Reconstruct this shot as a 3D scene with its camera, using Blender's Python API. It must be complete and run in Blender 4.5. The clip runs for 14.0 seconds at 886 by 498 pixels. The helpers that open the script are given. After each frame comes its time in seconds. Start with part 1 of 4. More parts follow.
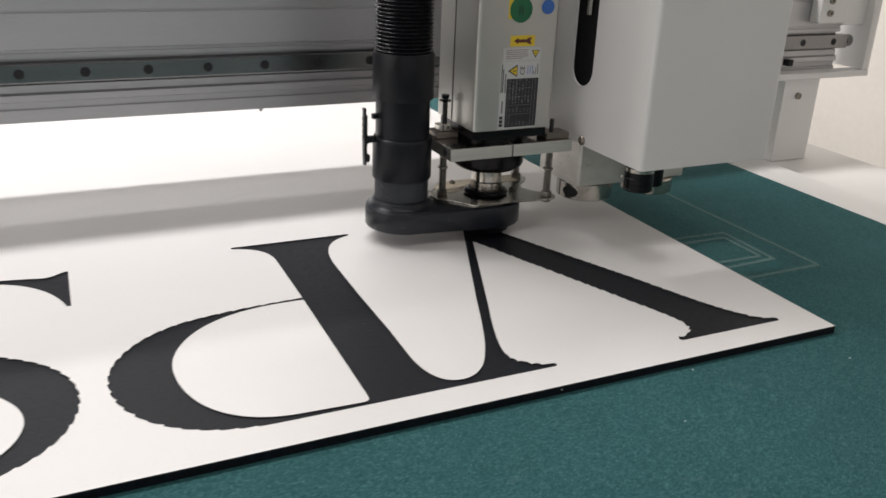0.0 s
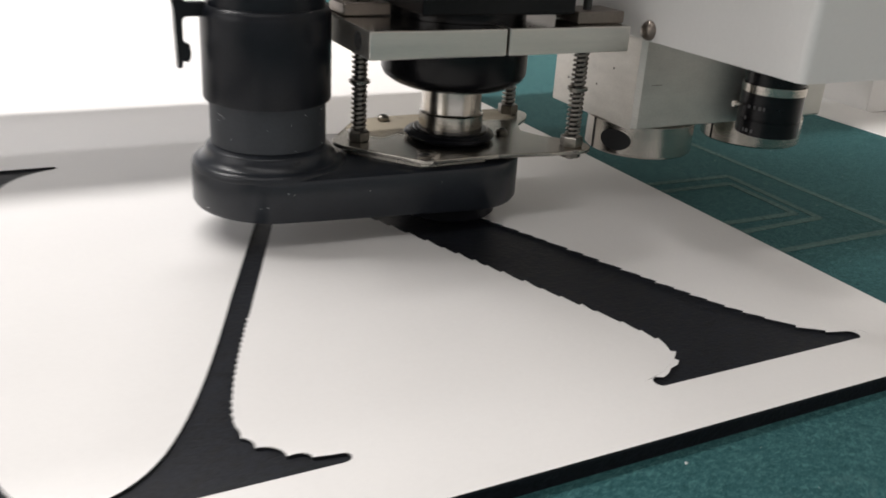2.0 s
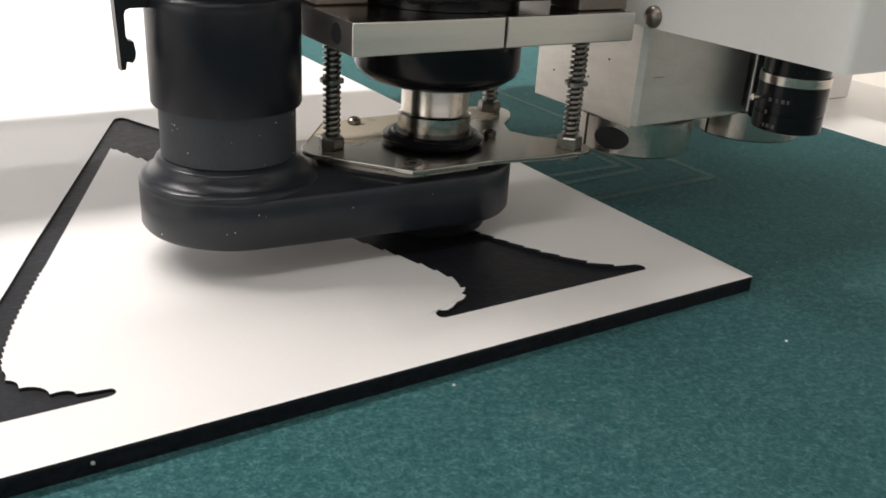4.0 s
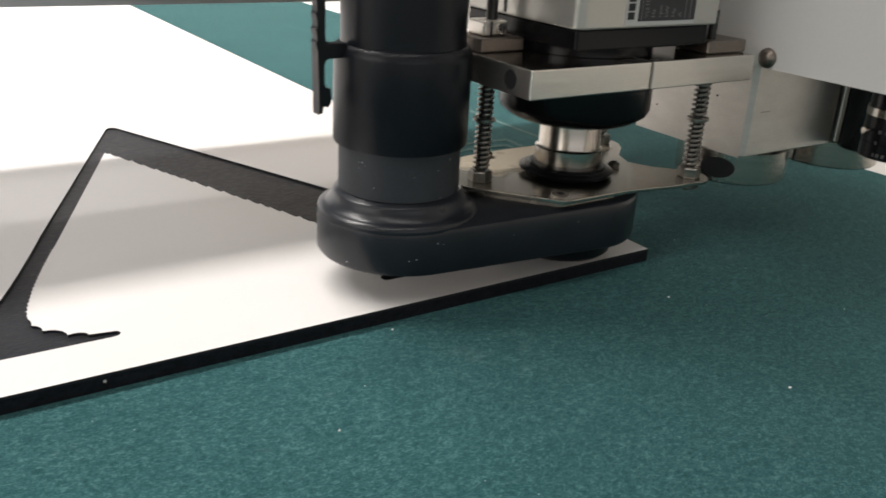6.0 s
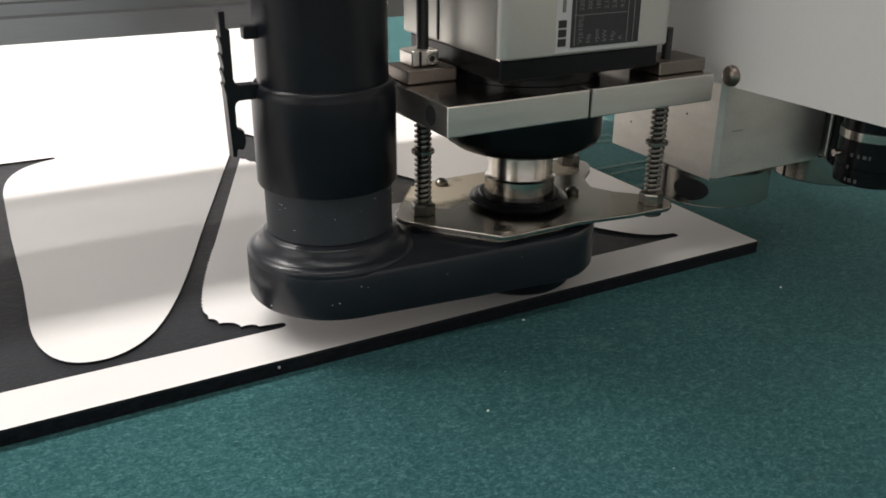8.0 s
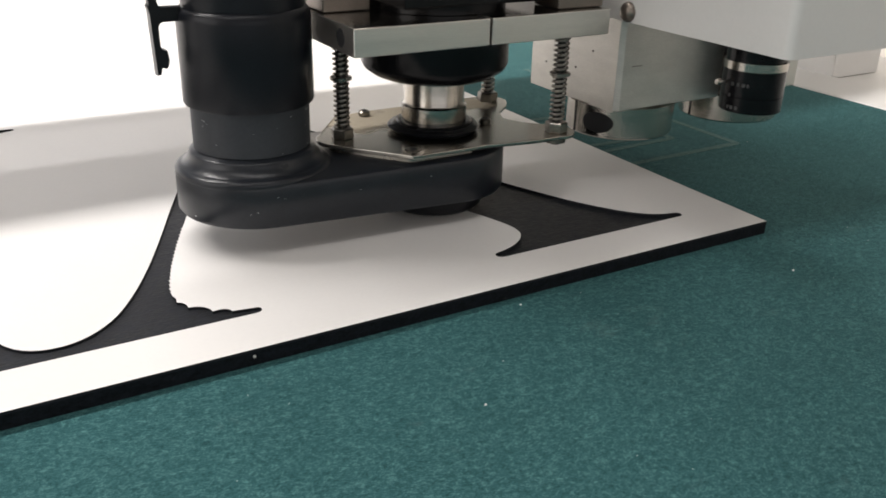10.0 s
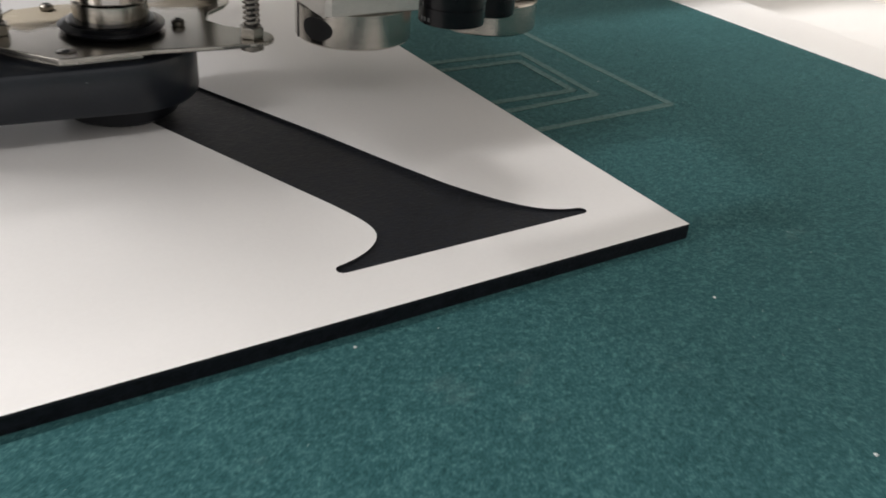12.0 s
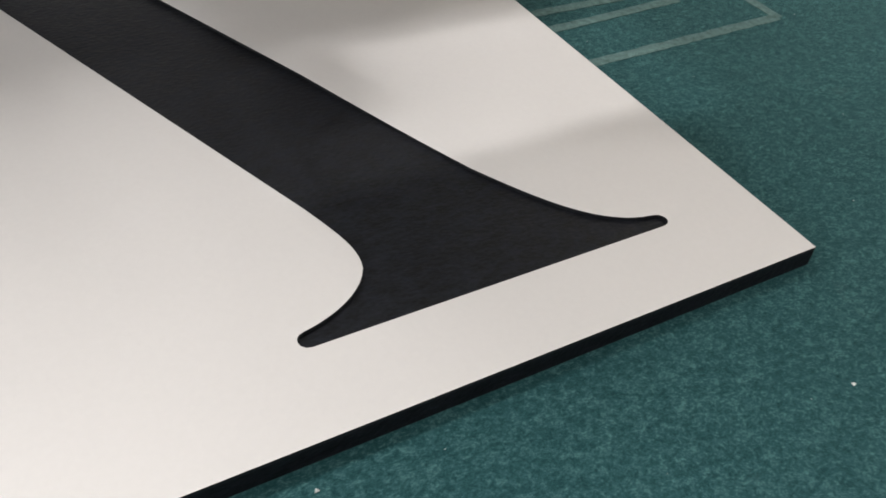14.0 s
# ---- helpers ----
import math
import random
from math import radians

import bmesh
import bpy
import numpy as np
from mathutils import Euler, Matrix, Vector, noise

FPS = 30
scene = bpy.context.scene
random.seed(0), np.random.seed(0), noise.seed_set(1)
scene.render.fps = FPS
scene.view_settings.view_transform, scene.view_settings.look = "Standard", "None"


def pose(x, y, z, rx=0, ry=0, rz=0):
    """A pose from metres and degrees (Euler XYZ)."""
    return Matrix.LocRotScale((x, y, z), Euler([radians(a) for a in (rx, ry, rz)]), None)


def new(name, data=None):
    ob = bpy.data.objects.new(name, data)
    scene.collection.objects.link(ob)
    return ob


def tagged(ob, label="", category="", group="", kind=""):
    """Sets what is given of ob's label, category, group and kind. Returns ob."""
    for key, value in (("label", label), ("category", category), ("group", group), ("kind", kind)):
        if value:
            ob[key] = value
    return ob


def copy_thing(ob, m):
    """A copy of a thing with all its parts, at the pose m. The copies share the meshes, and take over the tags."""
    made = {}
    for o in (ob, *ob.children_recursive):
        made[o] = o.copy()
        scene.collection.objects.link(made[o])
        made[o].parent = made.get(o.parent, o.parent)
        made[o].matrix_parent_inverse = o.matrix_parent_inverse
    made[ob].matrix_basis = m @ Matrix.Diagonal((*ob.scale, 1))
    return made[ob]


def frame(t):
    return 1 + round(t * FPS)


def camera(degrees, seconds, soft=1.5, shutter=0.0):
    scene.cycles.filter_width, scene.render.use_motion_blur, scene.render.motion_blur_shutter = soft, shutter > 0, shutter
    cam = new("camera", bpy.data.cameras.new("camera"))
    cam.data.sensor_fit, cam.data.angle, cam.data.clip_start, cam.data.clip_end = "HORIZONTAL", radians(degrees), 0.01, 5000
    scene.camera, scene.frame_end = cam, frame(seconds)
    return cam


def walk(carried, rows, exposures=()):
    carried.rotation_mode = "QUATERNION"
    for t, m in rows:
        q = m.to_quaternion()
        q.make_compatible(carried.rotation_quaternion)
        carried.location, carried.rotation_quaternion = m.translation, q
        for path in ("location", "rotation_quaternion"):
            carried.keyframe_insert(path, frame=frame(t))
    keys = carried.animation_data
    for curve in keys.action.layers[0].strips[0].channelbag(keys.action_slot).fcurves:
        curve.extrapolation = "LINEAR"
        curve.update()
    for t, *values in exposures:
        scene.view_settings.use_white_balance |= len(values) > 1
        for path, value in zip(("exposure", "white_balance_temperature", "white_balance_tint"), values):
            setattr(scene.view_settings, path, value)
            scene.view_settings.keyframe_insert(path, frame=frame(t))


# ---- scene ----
from mathutils import geometry

cam = camera(53.65, 14.0, soft=1.65, shutter=0.4)
PATH = [
    (0, pose(-0.5228, -0.4051, 0.2914, 68.12, -2.17, -24.80)),
    (0.5, pose(-0.4657, -0.3556, 0.2741, 67.69, -2.54, -24.76)),
    (1, pose(-0.3922, -0.2564, 0.2313, 66.79, -1.47, -24.62)),
    (1.5, pose(-0.3308, -0.1973, 0.1732, 66.89, -1.18, -25.06)),
    (2, pose(-0.2998, -0.1560, 0.1496, 66.86, -3.28, -26.31)),
    (2.2, pose(-0.2818, -0.1417, 0.1415, 66.47, -3.80, -26.83)),
    (4.3, pose(-0.2641, -0.2038, 0.1407, 66.75, -3.10, -32.41)),
    (4.5, pose(-0.2630, -0.2132, 0.1445, 67.18, -2.94, -32.87)),
    (5, pose(-0.2687, -0.2471, 0.1528, 67.91, -2.41, -34.02)),
    (5.5, pose(-0.2828, -0.2566, 0.1524, 68.08, -2.76, -34.12)),
    (6, pose(-0.2884, -0.2557, 0.1503, 67.95, -3.03, -33.14)),
    (6.5, pose(-0.2980, -0.2678, 0.1601, 67.87, -1.94, -31.54)),
    (7, pose(-0.2997, -0.2744, 0.1670, 67.17, -0.20, -30.53)),
    (7.5, pose(-0.3299, -0.2923, 0.1799, 66.95, -0.10, -28.89)),
    (7.7, pose(-0.3242, -0.2822, 0.1734, 66.98, -0.27, -28.60)),
    (9.8, pose(-0.3132, -0.2438, 0.1527, 65.88, -1.15, -30.23)),
    (10, pose(-0.3121, -0.2431, 0.1527, 65.83, -1.13, -29.93)),
    (10.5, pose(-0.2799, -0.2114, 0.1479, 65.57, -2.28, -29.65)),
    (11, pose(-0.2632, -0.1905, 0.1412, 63.63, -4.27, -29.53)),
    (11.5, pose(-0.2633, -0.2108, 0.1573, 61.05, -4.63, -31.64)),
    (12, pose(-0.2318, -0.1852, 0.1519, 59.52, -4.11, -31.59)),
    (12.5, pose(-0.2054, -0.1355, 0.1322, 56.65, -2.89, -28.84)),
    (13, pose(-0.1815, -0.0909, 0.1107, 53.12, -2.91, -28.24)),
    (13.5, pose(-0.1606, -0.0869, 0.1230, 49.83, -3.01, -28.74)),
    (14, pose(-0.1723, -0.0920, 0.1455, 47.75, -4.56, -29.12)),
]
walk(cam, PATH, exposures=[(0.0, -0.33, 6420, 10), (0.5, -0.34, 6420, 10), (1.0, -0.34, 6420, 10), (1.5, -0.25, 6420, 10), (2.0, -0.02, 6450, 10), (4.5, 0.31, 6620, 10), (5.0, 0.33, 6620, 10), (5.5, 0.26, 6620, 10), (6.0, 0.27, 6620, 10), (7.0, 0.16, 6620, 10), (8.5, 0.20, 6580, 10), (10.0, 0.25, 6560, 10), (10.5, 0.15, 6560, 10), (11.0, 0.19, 6540, 10), (11.5, 0.20, 6500, 10), (12.0, 0.20, 6440, 10), (12.5, 0.18, 6440, 10), (13.0, 0.13, 6440, 10), (13.5, 0.32, 6440, 10), (14.0, 0.28, 6440, 10)])

# ---------------------------------------------------------------- light
world = bpy.data.worlds.new("World")
scene.world = world
world.use_nodes = True
world.node_tree.nodes["Background"].inputs[0].default_value = (0.8, 0.87, 1.0, 1)
world.node_tree.nodes["Background"].inputs[1].default_value = 0.18
scene.view_settings.exposure = 0.0


def area_lamp(name, m, sx, sy, watts, colour):
    data = bpy.data.lights.new(name, "AREA")
    data.shape, data.size, data.size_y = "RECTANGLE", sx, sy
    data.energy, data.color = watts, colour
    ob = new(name, data)
    ob.matrix_world = m
    return ob


# three rows of ceiling light, 1.5 m apart
area_lamp("row_light_front", pose(-0.80, -0.60, 1.72), 1.9, 0.16, 7.5, (1.0, 0.957, 0.93))
area_lamp("row_light_middle", pose(-0.80, 0.90, 1.72), 1.9, 0.18, 51, (1.0, 0.957, 0.93))
area_lamp("row_light_back", pose(-0.80, 2.40, 1.72), 1.9, 0.16, 33, (1.0, 0.957, 0.93))
area_lamp("window_light", pose(-0.6, 3.45, 0.75, -90, 0, 0), 3.0, 1.3, 12, (1.0, 0.96, 0.95))
# added fill for the faces turned to -x; its window is assumed
area_lamp("side_fill_light", pose(-3.15, -0.1, 0.95, 0, -90, 0), 1.3, 2.6, 20, (1.0, 0.95, 0.92))
# added fill for upright faces turned to -y; no known source there
area_lamp("south_fill_light", pose(-0.8, -2.55, 0.75, 90, 0, 0), 3.2, 1.3, 7, (1.0, 0.955, 0.93))

# ---------------------------------------------------------------- materials
def mat(name, base, rough=0.5, metal=0.0, var=0.12, scale=60.0, fine=900.0, bump=0.0, bump_scale=600.0,
        rough_var=0.1, stretch=(1, 1, 1), second=None, coat=0.0, spec=0.5):
    """A surface with two scales of variation in its colour and gloss, and fine relief."""
    m = bpy.data.materials.new(name)
    m.use_nodes = True
    nt = m.node_tree
    bsdf = nt.nodes["Principled BSDF"]
    link = nt.links.new
    co = nt.nodes.new("ShaderNodeTexCoord")
    mp = nt.nodes.new("ShaderNodeMapping")
    mp.inputs["Scale"].default_value = stretch
    link(co.outputs["Object"], mp.inputs["Vector"])
    big = nt.nodes.new("ShaderNodeTexNoise")
    big.inputs["Scale"].default_value, big.inputs["Detail"].default_value = scale, 4
    small = nt.nodes.new("ShaderNodeTexNoise")
    small.inputs["Scale"].default_value, small.inputs["Detail"].default_value = fine, 3
    for n in (big, small):
        link(mp.outputs[0], n.inputs["Vector"])
    mixn = nt.nodes.new("ShaderNodeMath")
    mixn.operation = "MULTIPLY_ADD"
    link(big.outputs["Fac"], mixn.inputs[0])
    mixn.inputs[1].default_value = 0.6
    half = nt.nodes.new("ShaderNodeMath")
    half.operation = "MULTIPLY"
    half.inputs[1].default_value = 0.4
    link(small.outputs["Fac"], half.inputs[0])
    link(half.outputs[0], mixn.inputs[2])
    ramp = nt.nodes.new("ShaderNodeValToRGB")
    lo = second or tuple(c * (1 - var) for c in base)
    hi = tuple(min(1.0, c * (1 + var)) for c in base)
    ramp.color_ramp.elements[0].position, ramp.color_ramp.elements[0].color = 0.35, (*lo, 1)
    ramp.color_ramp.elements[1].position, ramp.color_ramp.elements[1].color = 0.65, (*hi, 1)
    link(mixn.outputs[0], ramp.inputs[0])
    link(ramp.outputs[0], bsdf.inputs["Base Color"])
    rr = nt.nodes.new("ShaderNodeMapRange")
    rr.inputs["To Min"].default_value = max(0.02, rough - rough_var)
    rr.inputs["To Max"].default_value = min(1.0, rough + rough_var)
    link(big.outputs["Fac"], rr.inputs["Value"])
    link(rr.outputs[0], bsdf.inputs["Roughness"])
    bsdf.inputs["Metallic"].default_value = metal
    bsdf.inputs["Specular IOR Level"].default_value = spec
    bsdf.inputs["Coat Weight"].default_value = coat
    if bump:
        tex = nt.nodes.new("ShaderNodeTexNoise")
        tex.inputs["Scale"].default_value, tex.inputs["Detail"].default_value = bump_scale, 5
        link(mp.outputs[0], tex.inputs["Vector"])
        bp = nt.nodes.new("ShaderNodeBump")
        bp.inputs["Strength"].default_value, bp.inputs["Distance"].default_value = bump, 0.0006
        link(tex.outputs["Fac"], bp.inputs["Height"])
        link(bp.outputs[0], bsdf.inputs["Normal"])
    return m


def felt_material():
    """Dark teal needle felt: matted fibres in light and dark flecks, worn paler in broad patches."""
    m = bpy.data.materials.new("teal_felt")
    m.use_nodes = True
    nt = m.node_tree
    bsdf, link = nt.nodes["Principled BSDF"], nt.links.new
    co = nt.nodes.new("ShaderNodeTexCoord")
    mp = nt.nodes.new("ShaderNodeMapping")
    mp.inputs["Rotation"].default_value = (0, 0, radians(18))
    mp.inputs["Scale"].default_value = (0.85, 1.08, 1.0)
    link(co.outputs["Object"], mp.inputs["Vector"])

    def noise_tex(scale, detail, rough=0.6, dist=0.0):
        n = nt.nodes.new("ShaderNodeTexNoise")
        n.inputs["Scale"].default_value, n.inputs["Detail"].default_value = scale, detail
        n.inputs["Roughness"].default_value, n.inputs["Distortion"].default_value = rough, dist
        link(mp.outputs[0], n.inputs["Vector"])
        return n

    coarse, fine, patch, scuff = noise_tex(560, 4, 0.7, 0.7), noise_tex(1500, 4, 0.8, 0.3), noise_tex(13, 6, 0.65), noise_tex(38, 7, 0.6, 0.4)
    fleck = nt.nodes.new("ShaderNodeMix")
    fleck.inputs["Factor"].default_value = 0.52
    link(coarse.outputs["Fac"], fleck.inputs["A"])
    link(fine.outputs["Fac"], fleck.inputs["B"])
    ramp = nt.nodes.new("ShaderNodeValToRGB")
    e = ramp.color_ramp.elements
    e[0].position, e[0].color = 0.365, (0.010, 0.042, 0.048, 1)
    e[1].position, e[1].color = 0.66, (0.085, 0.196, 0.199, 1)
    mid = e.new(0.50)
    mid.color = (0.022, 0.077, 0.084, 1)
    link(fleck.outputs["Result"], ramp.inputs[0])
    hsv = nt.nodes.new("ShaderNodeHueSaturation")
    rng = nt.nodes.new("ShaderNodeMapRange")
    rng.inputs["To Min"].default_value, rng.inputs["To Max"].default_value = 0.82, 1.18
    link(patch.outputs["Fac"], rng.inputs["Value"])
    link(rng.outputs[0], hsv.inputs["Value"])
    link(ramp.outputs[0], hsv.inputs["Color"])
    worn = nt.nodes.new("ShaderNodeMapRange")
    worn.inputs["From Min"].default_value, worn.inputs["From Max"].default_value = 0.63, 0.80
    worn.inputs["To Max"].default_value = 0.30
    link(scuff.outputs["Fac"], worn.inputs["Value"])
    pale = nt.nodes.new("ShaderNodeMix")
    pale.data_type = "RGBA"
    pale.inputs[7].default_value = (0.17, 0.235, 0.23, 1)
    link(worn.outputs[0], pale.inputs[0])
    link(hsv.outputs[0], pale.inputs[6])
    link(pale.outputs[2], bsdf.inputs["Base Color"])
    bsdf.inputs["Roughness"].default_value = 0.9
    bsdf.inputs["Specular IOR Level"].default_value = 0.07
    bsdf.inputs["Sheen Weight"].default_value = 0.21
    bsdf.inputs["Sheen Roughness"].default_value = 0.45
    bsdf.inputs["Sheen Tint"].default_value = (0.36, 0.72, 0.69, 1)
    bp = nt.nodes.new("ShaderNodeBump")
    bp.inputs["Strength"].default_value, bp.inputs["Distance"].default_value = 0.8, 0.0006
    link(fleck.outputs["Result"], bp.inputs["Height"])
    link(bp.outputs[0], bsdf.inputs["Normal"])
    return m


def dusty_steel():
    """Polished steel with beige sawdust caked on it in ragged patches behind the spindle."""
    m = mat("dusty_polished_steel", (0.42, 0.40, 0.36), 0.25, metal=1.0, var=0.14, scale=35, fine=700, rough_var=0.08, bump=0.03, bump_scale=400)
    nt = m.node_tree
    bsdf, link = nt.nodes["Principled BSDF"], nt.links.new
    out = nt.nodes["Material Output"]
    dust = nt.nodes.new("ShaderNodeBsdfPrincipled")
    dust.inputs["Roughness"].default_value = 0.9
    dust.inputs["Specular IOR Level"].default_value = 0.1
    co = nt.nodes.new("ShaderNodeTexCoord")
    grain = nt.nodes.new("ShaderNodeTexNoise")
    grain.inputs["Scale"].default_value, grain.inputs["Detail"].default_value = 1500, 3
    link(co.outputs["Object"], grain.inputs["Vector"])
    tone = nt.nodes.new("ShaderNodeValToRGB")
    tone.color_ramp.elements[0].color, tone.color_ramp.elements[1].color = (0.30, 0.25, 0.18, 1), (0.62, 0.56, 0.45, 1)
    link(grain.outputs["Fac"], tone.inputs[0])
    link(tone.outputs[0], dust.inputs["Base Color"])
    ragged = nt.nodes.new("ShaderNodeTexNoise")
    ragged.inputs["Scale"].default_value, ragged.inputs["Detail"].default_value = 75, 7
    link(co.outputs["Object"], ragged.inputs["Vector"])
    total = None
    for x, y, r in ((0.004, 0.056, 0.036), (0.030, 0.064, 0.030), (0.062, 0.060, 0.022)):
        far = nt.nodes.new("ShaderNodeVectorMath")
        far.operation = "DISTANCE"
        far.inputs[1].default_value = (x, y, 0.04)
        link(co.outputs["Object"], far.inputs[0])
        near = nt.nodes.new("ShaderNodeMapRange")
        near.inputs["From Min"].default_value, near.inputs["From Max"].default_value = r, 0.0
        near.inputs["To Max"].default_value = 1.0
        link(far.outputs["Value"], near.inputs["Value"])
        if total is None:
            total = near
        else:
            top = nt.nodes.new("ShaderNodeMath")
            top.operation = "MAXIMUM"
            link(total.outputs[0], top.inputs[0])
            link(near.outputs[0], top.inputs[1])
            total = top
    sumn = nt.nodes.new("ShaderNodeMath")
    sumn.operation = "ADD"
    link(total.outputs[0], sumn.inputs[0])
    link(ragged.outputs["Fac"], sumn.inputs[1])
    edge = nt.nodes.new("ShaderNodeMapRange")
    edge.inputs["From Min"].default_value, edge.inputs["From Max"].default_value = 0.78, 1.12
    edge.inputs["To Max"].default_value = 0.92
    link(sumn.outputs[0], edge.inputs["Value"])
    mix = nt.nodes.new("ShaderNodeMixShader")
    link(edge.outputs[0], mix.inputs[0])
    link(bsdf.outputs[0], mix.inputs[1])
    link(dust.outputs[0], mix.inputs[2])
    link(mix.outputs[0], out.inputs["Surface"])
    return m


DUSTY = dusty_steel()
FELT = felt_material()
BOARD_WHITE = mat("white_board_face", (0.675, 0.665, 0.656), 0.36, spec=0.34, var=0.02, scale=14, fine=700, bump=0.02, bump_scale=1500, rough_var=0.03)
CORE = mat("black_board_core", (0.011, 0.013, 0.016), 0.55, spec=0.3, var=0.3, scale=90, fine=1300, bump=0.35, bump_scale=900, rough_var=0.12)
POCKET = mat("milled_black_floor", (0.0066, 0.0078, 0.0110), 0.55, spec=0.18, var=0.75, scale=330, fine=1100, bump=0.34, bump_scale=700, rough_var=0.2, stretch=(0.75, 1.2, 1))
CHALK = mat("scored_felt", (0.112, 0.187, 0.180), 0.95, var=0.3, scale=420, fine=1500, spec=0.03)
PLASTIC = mat("dark_grey_plastic", (0.0150, 0.0178, 0.0228), 0.30, var=0.2, scale=50, fine=800, bump=0.04, bump_scale=1200, rough_var=0.07, spec=0.38)
SLEEVE = mat("black_sleeve_plastic", (0.0078, 0.0092, 0.0125), 0.32, spec=0.24, var=0.2, scale=50, fine=800, bump=0.05, bump_scale=1200, rough_var=0.08)
PIPE = mat("grey_pipe_plastic", (0.030, 0.034, 0.040), 0.5, var=0.2, scale=60, fine=800, bump=0.08, bump_scale=1400, spec=0.35)
RUBBER = mat("black_rubber", (0.0058, 0.0065, 0.0085), 0.33, spec=0.28, var=0.25, scale=60, fine=900, bump=0.1, rough_var=0.1)
BLACKMETAL = mat("blackened_metal", (0.005, 0.005, 0.006), 0.24, metal=0.0, var=0.3, scale=70, rough_var=0.06, spec=0.24)
STEEL = mat("stainless_steel", (0.56, 0.54, 0.50), 0.27, metal=1.0, var=0.10, scale=40, fine=900, stretch=(0.3, 1, 1), rough_var=0.1, bump=0.05, bump_scale=500)
TURNED = mat("turned_steel", (0.48, 0.45, 0.405), 0.2, metal=1.0, var=0.10, scale=50, stretch=(0.4, 0.4, 6), bump=0.1, bump_scale=700, rough_var=0.06)
POLISHED = mat("polished_steel", (0.58, 0.55, 0.49), 0.28, metal=1.0, var=0.12, scale=35, fine=700, rough_var=0.08, bump=0.03, bump_scale=400)
DARKSTEEL = mat("oiled_steel", (0.24, 0.225, 0.20), 0.30, metal=1.0, var=0.25, scale=200, fine=900, rough_var=0.1)
RODSTEEL = mat("blackened_rod_steel", (0.05, 0.048, 0.045), 0.35, metal=0.6, var=0.2, scale=200, fine=900)
RAILSTEEL = mat("ground_rail_steel", (0.25, 0.25, 0.25), 0.24, metal=1.0, var=0.12, scale=14, fine=700, stretch=(0.3, 1, 1), rough_var=0.1, bump=0.04, bump_scale=500)
MILLED = mat("milled_aluminium", (0.64, 0.625, 0.59), 0.48, metal=1.0, var=0.10, scale=24, fine=500, stretch=(2, 2, 6), bump=0.10, bump_scale=400, rough_var=0.10)
BRUSHED = mat("brushed_aluminium", (0.74, 0.705, 0.655), 0.36, metal=1.0, var=0.08, scale=30, fine=500, stretch=(0.5, 4, 8), bump=0.05, bump_scale=300, rough_var=0.08)
SMOOTHTOP = mat("ground_aluminium", (0.62, 0.59, 0.55), 0.13, metal=1.0, var=0.08, scale=30, fine=500, stretch=(0.5, 4, 8), bump=0.03, bump_scale=300, rough_var=0.05)
ANODISED = mat("anodised_aluminium", (0.52, 0.52, 0.53), 0.45, metal=0.85, var=0.06, scale=12, fine=400, stretch=(0.2, 4, 4), bump=0.08, bump_scale=300)
BROWNSTEEL = mat("bronze_tinted_steel", (0.22, 0.19, 0.165), 0.35, metal=0.9, var=0.12, scale=80)
PAINT = mat("white_powder_paint", (0.74, 0.73, 0.715), 0.42, var=0.02, scale=10, fine=500, bump=0.12, bump_scale=1500, rough_var=0.05)
HOUSING = mat("satin_silver_housing", (0.50, 0.49, 0.455), 0.30, metal=0.62, var=0.03, scale=16, fine=600, bump=0.05, bump_scale=900, rough_var=0.06)
WALLPAINT = mat("warm_white_wall", (0.91, 0.86, 0.79), 0.85, var=0.03, scale=3, fine=80, bump=0.05, bump_scale=60)
CEILPAINT = mat("ceiling_grey", (0.48, 0.48, 0.47), 0.9, var=0.03, scale=3, fine=80)
# for the unseen south wall, kept grey to hold back bounce
GREYWALL = mat("unseen_grey_wall", (0.34, 0.335, 0.325), 0.8, var=0.08, scale=3, fine=80)
CONCRETE = mat("grey_floor", (0.30, 0.30, 0.29), 0.6, var=0.15, scale=4, fine=60)
LABEL = mat("label_silver", (0.55, 0.55, 0.54), 0.4, var=0.04, scale=60)
LABELDARK = mat("label_charcoal", (0.022, 0.022, 0.025), 0.4, var=0.15, scale=300)
INK = mat("black_ink", (0.02, 0.02, 0.02), 0.6, var=0.1)
PRINT = mat("pale_print", (0.17, 0.17, 0.17), 0.6, var=0.1)
FAINT = mat("worn_print", (0.07, 0.07, 0.07), 0.6, var=0.2)
YELLOW = mat("yellow_sticker", (0.72, 0.52, 0.03), 0.45, var=0.06)
REDBROWN = mat("dark_red_ink", (0.10, 0.02, 0.02), 0.5, var=0.1)
GREEN = mat("green_sticker", (0.01, 0.13, 0.05), 0.45, var=0.08)
BLUE = mat("blue_sticker", (0.04, 0.14, 0.45), 0.45, var=0.06)
SPECK = mat("white_chips", (0.75, 0.78, 0.77), 0.6, var=0.1)
# near-black: shade of holes, slots and gaps put into colour; also lens glass
DARK = mat("cavity_shade_and_glass", (0.01, 0.01, 0.011), 0.7, var=0.2)

# ---------------------------------------------------------------- mesh helpers
def soft_edges(bm, offset):
    """Breaks the sharp edges with a small chamfer."""
    bmesh.ops.dissolve_limit(bm, angle_limit=0.02, verts=bm.verts, edges=bm.edges)
    sharp = [e for e in bm.edges if len(e.link_faces) == 2 and e.calc_face_angle(0) > 0.9]
    bmesh.ops.bevel(bm, geom=sharp, offset=offset, segments=2, affect="EDGES", profile=0.5, clamp_overlap=True)
    return bm



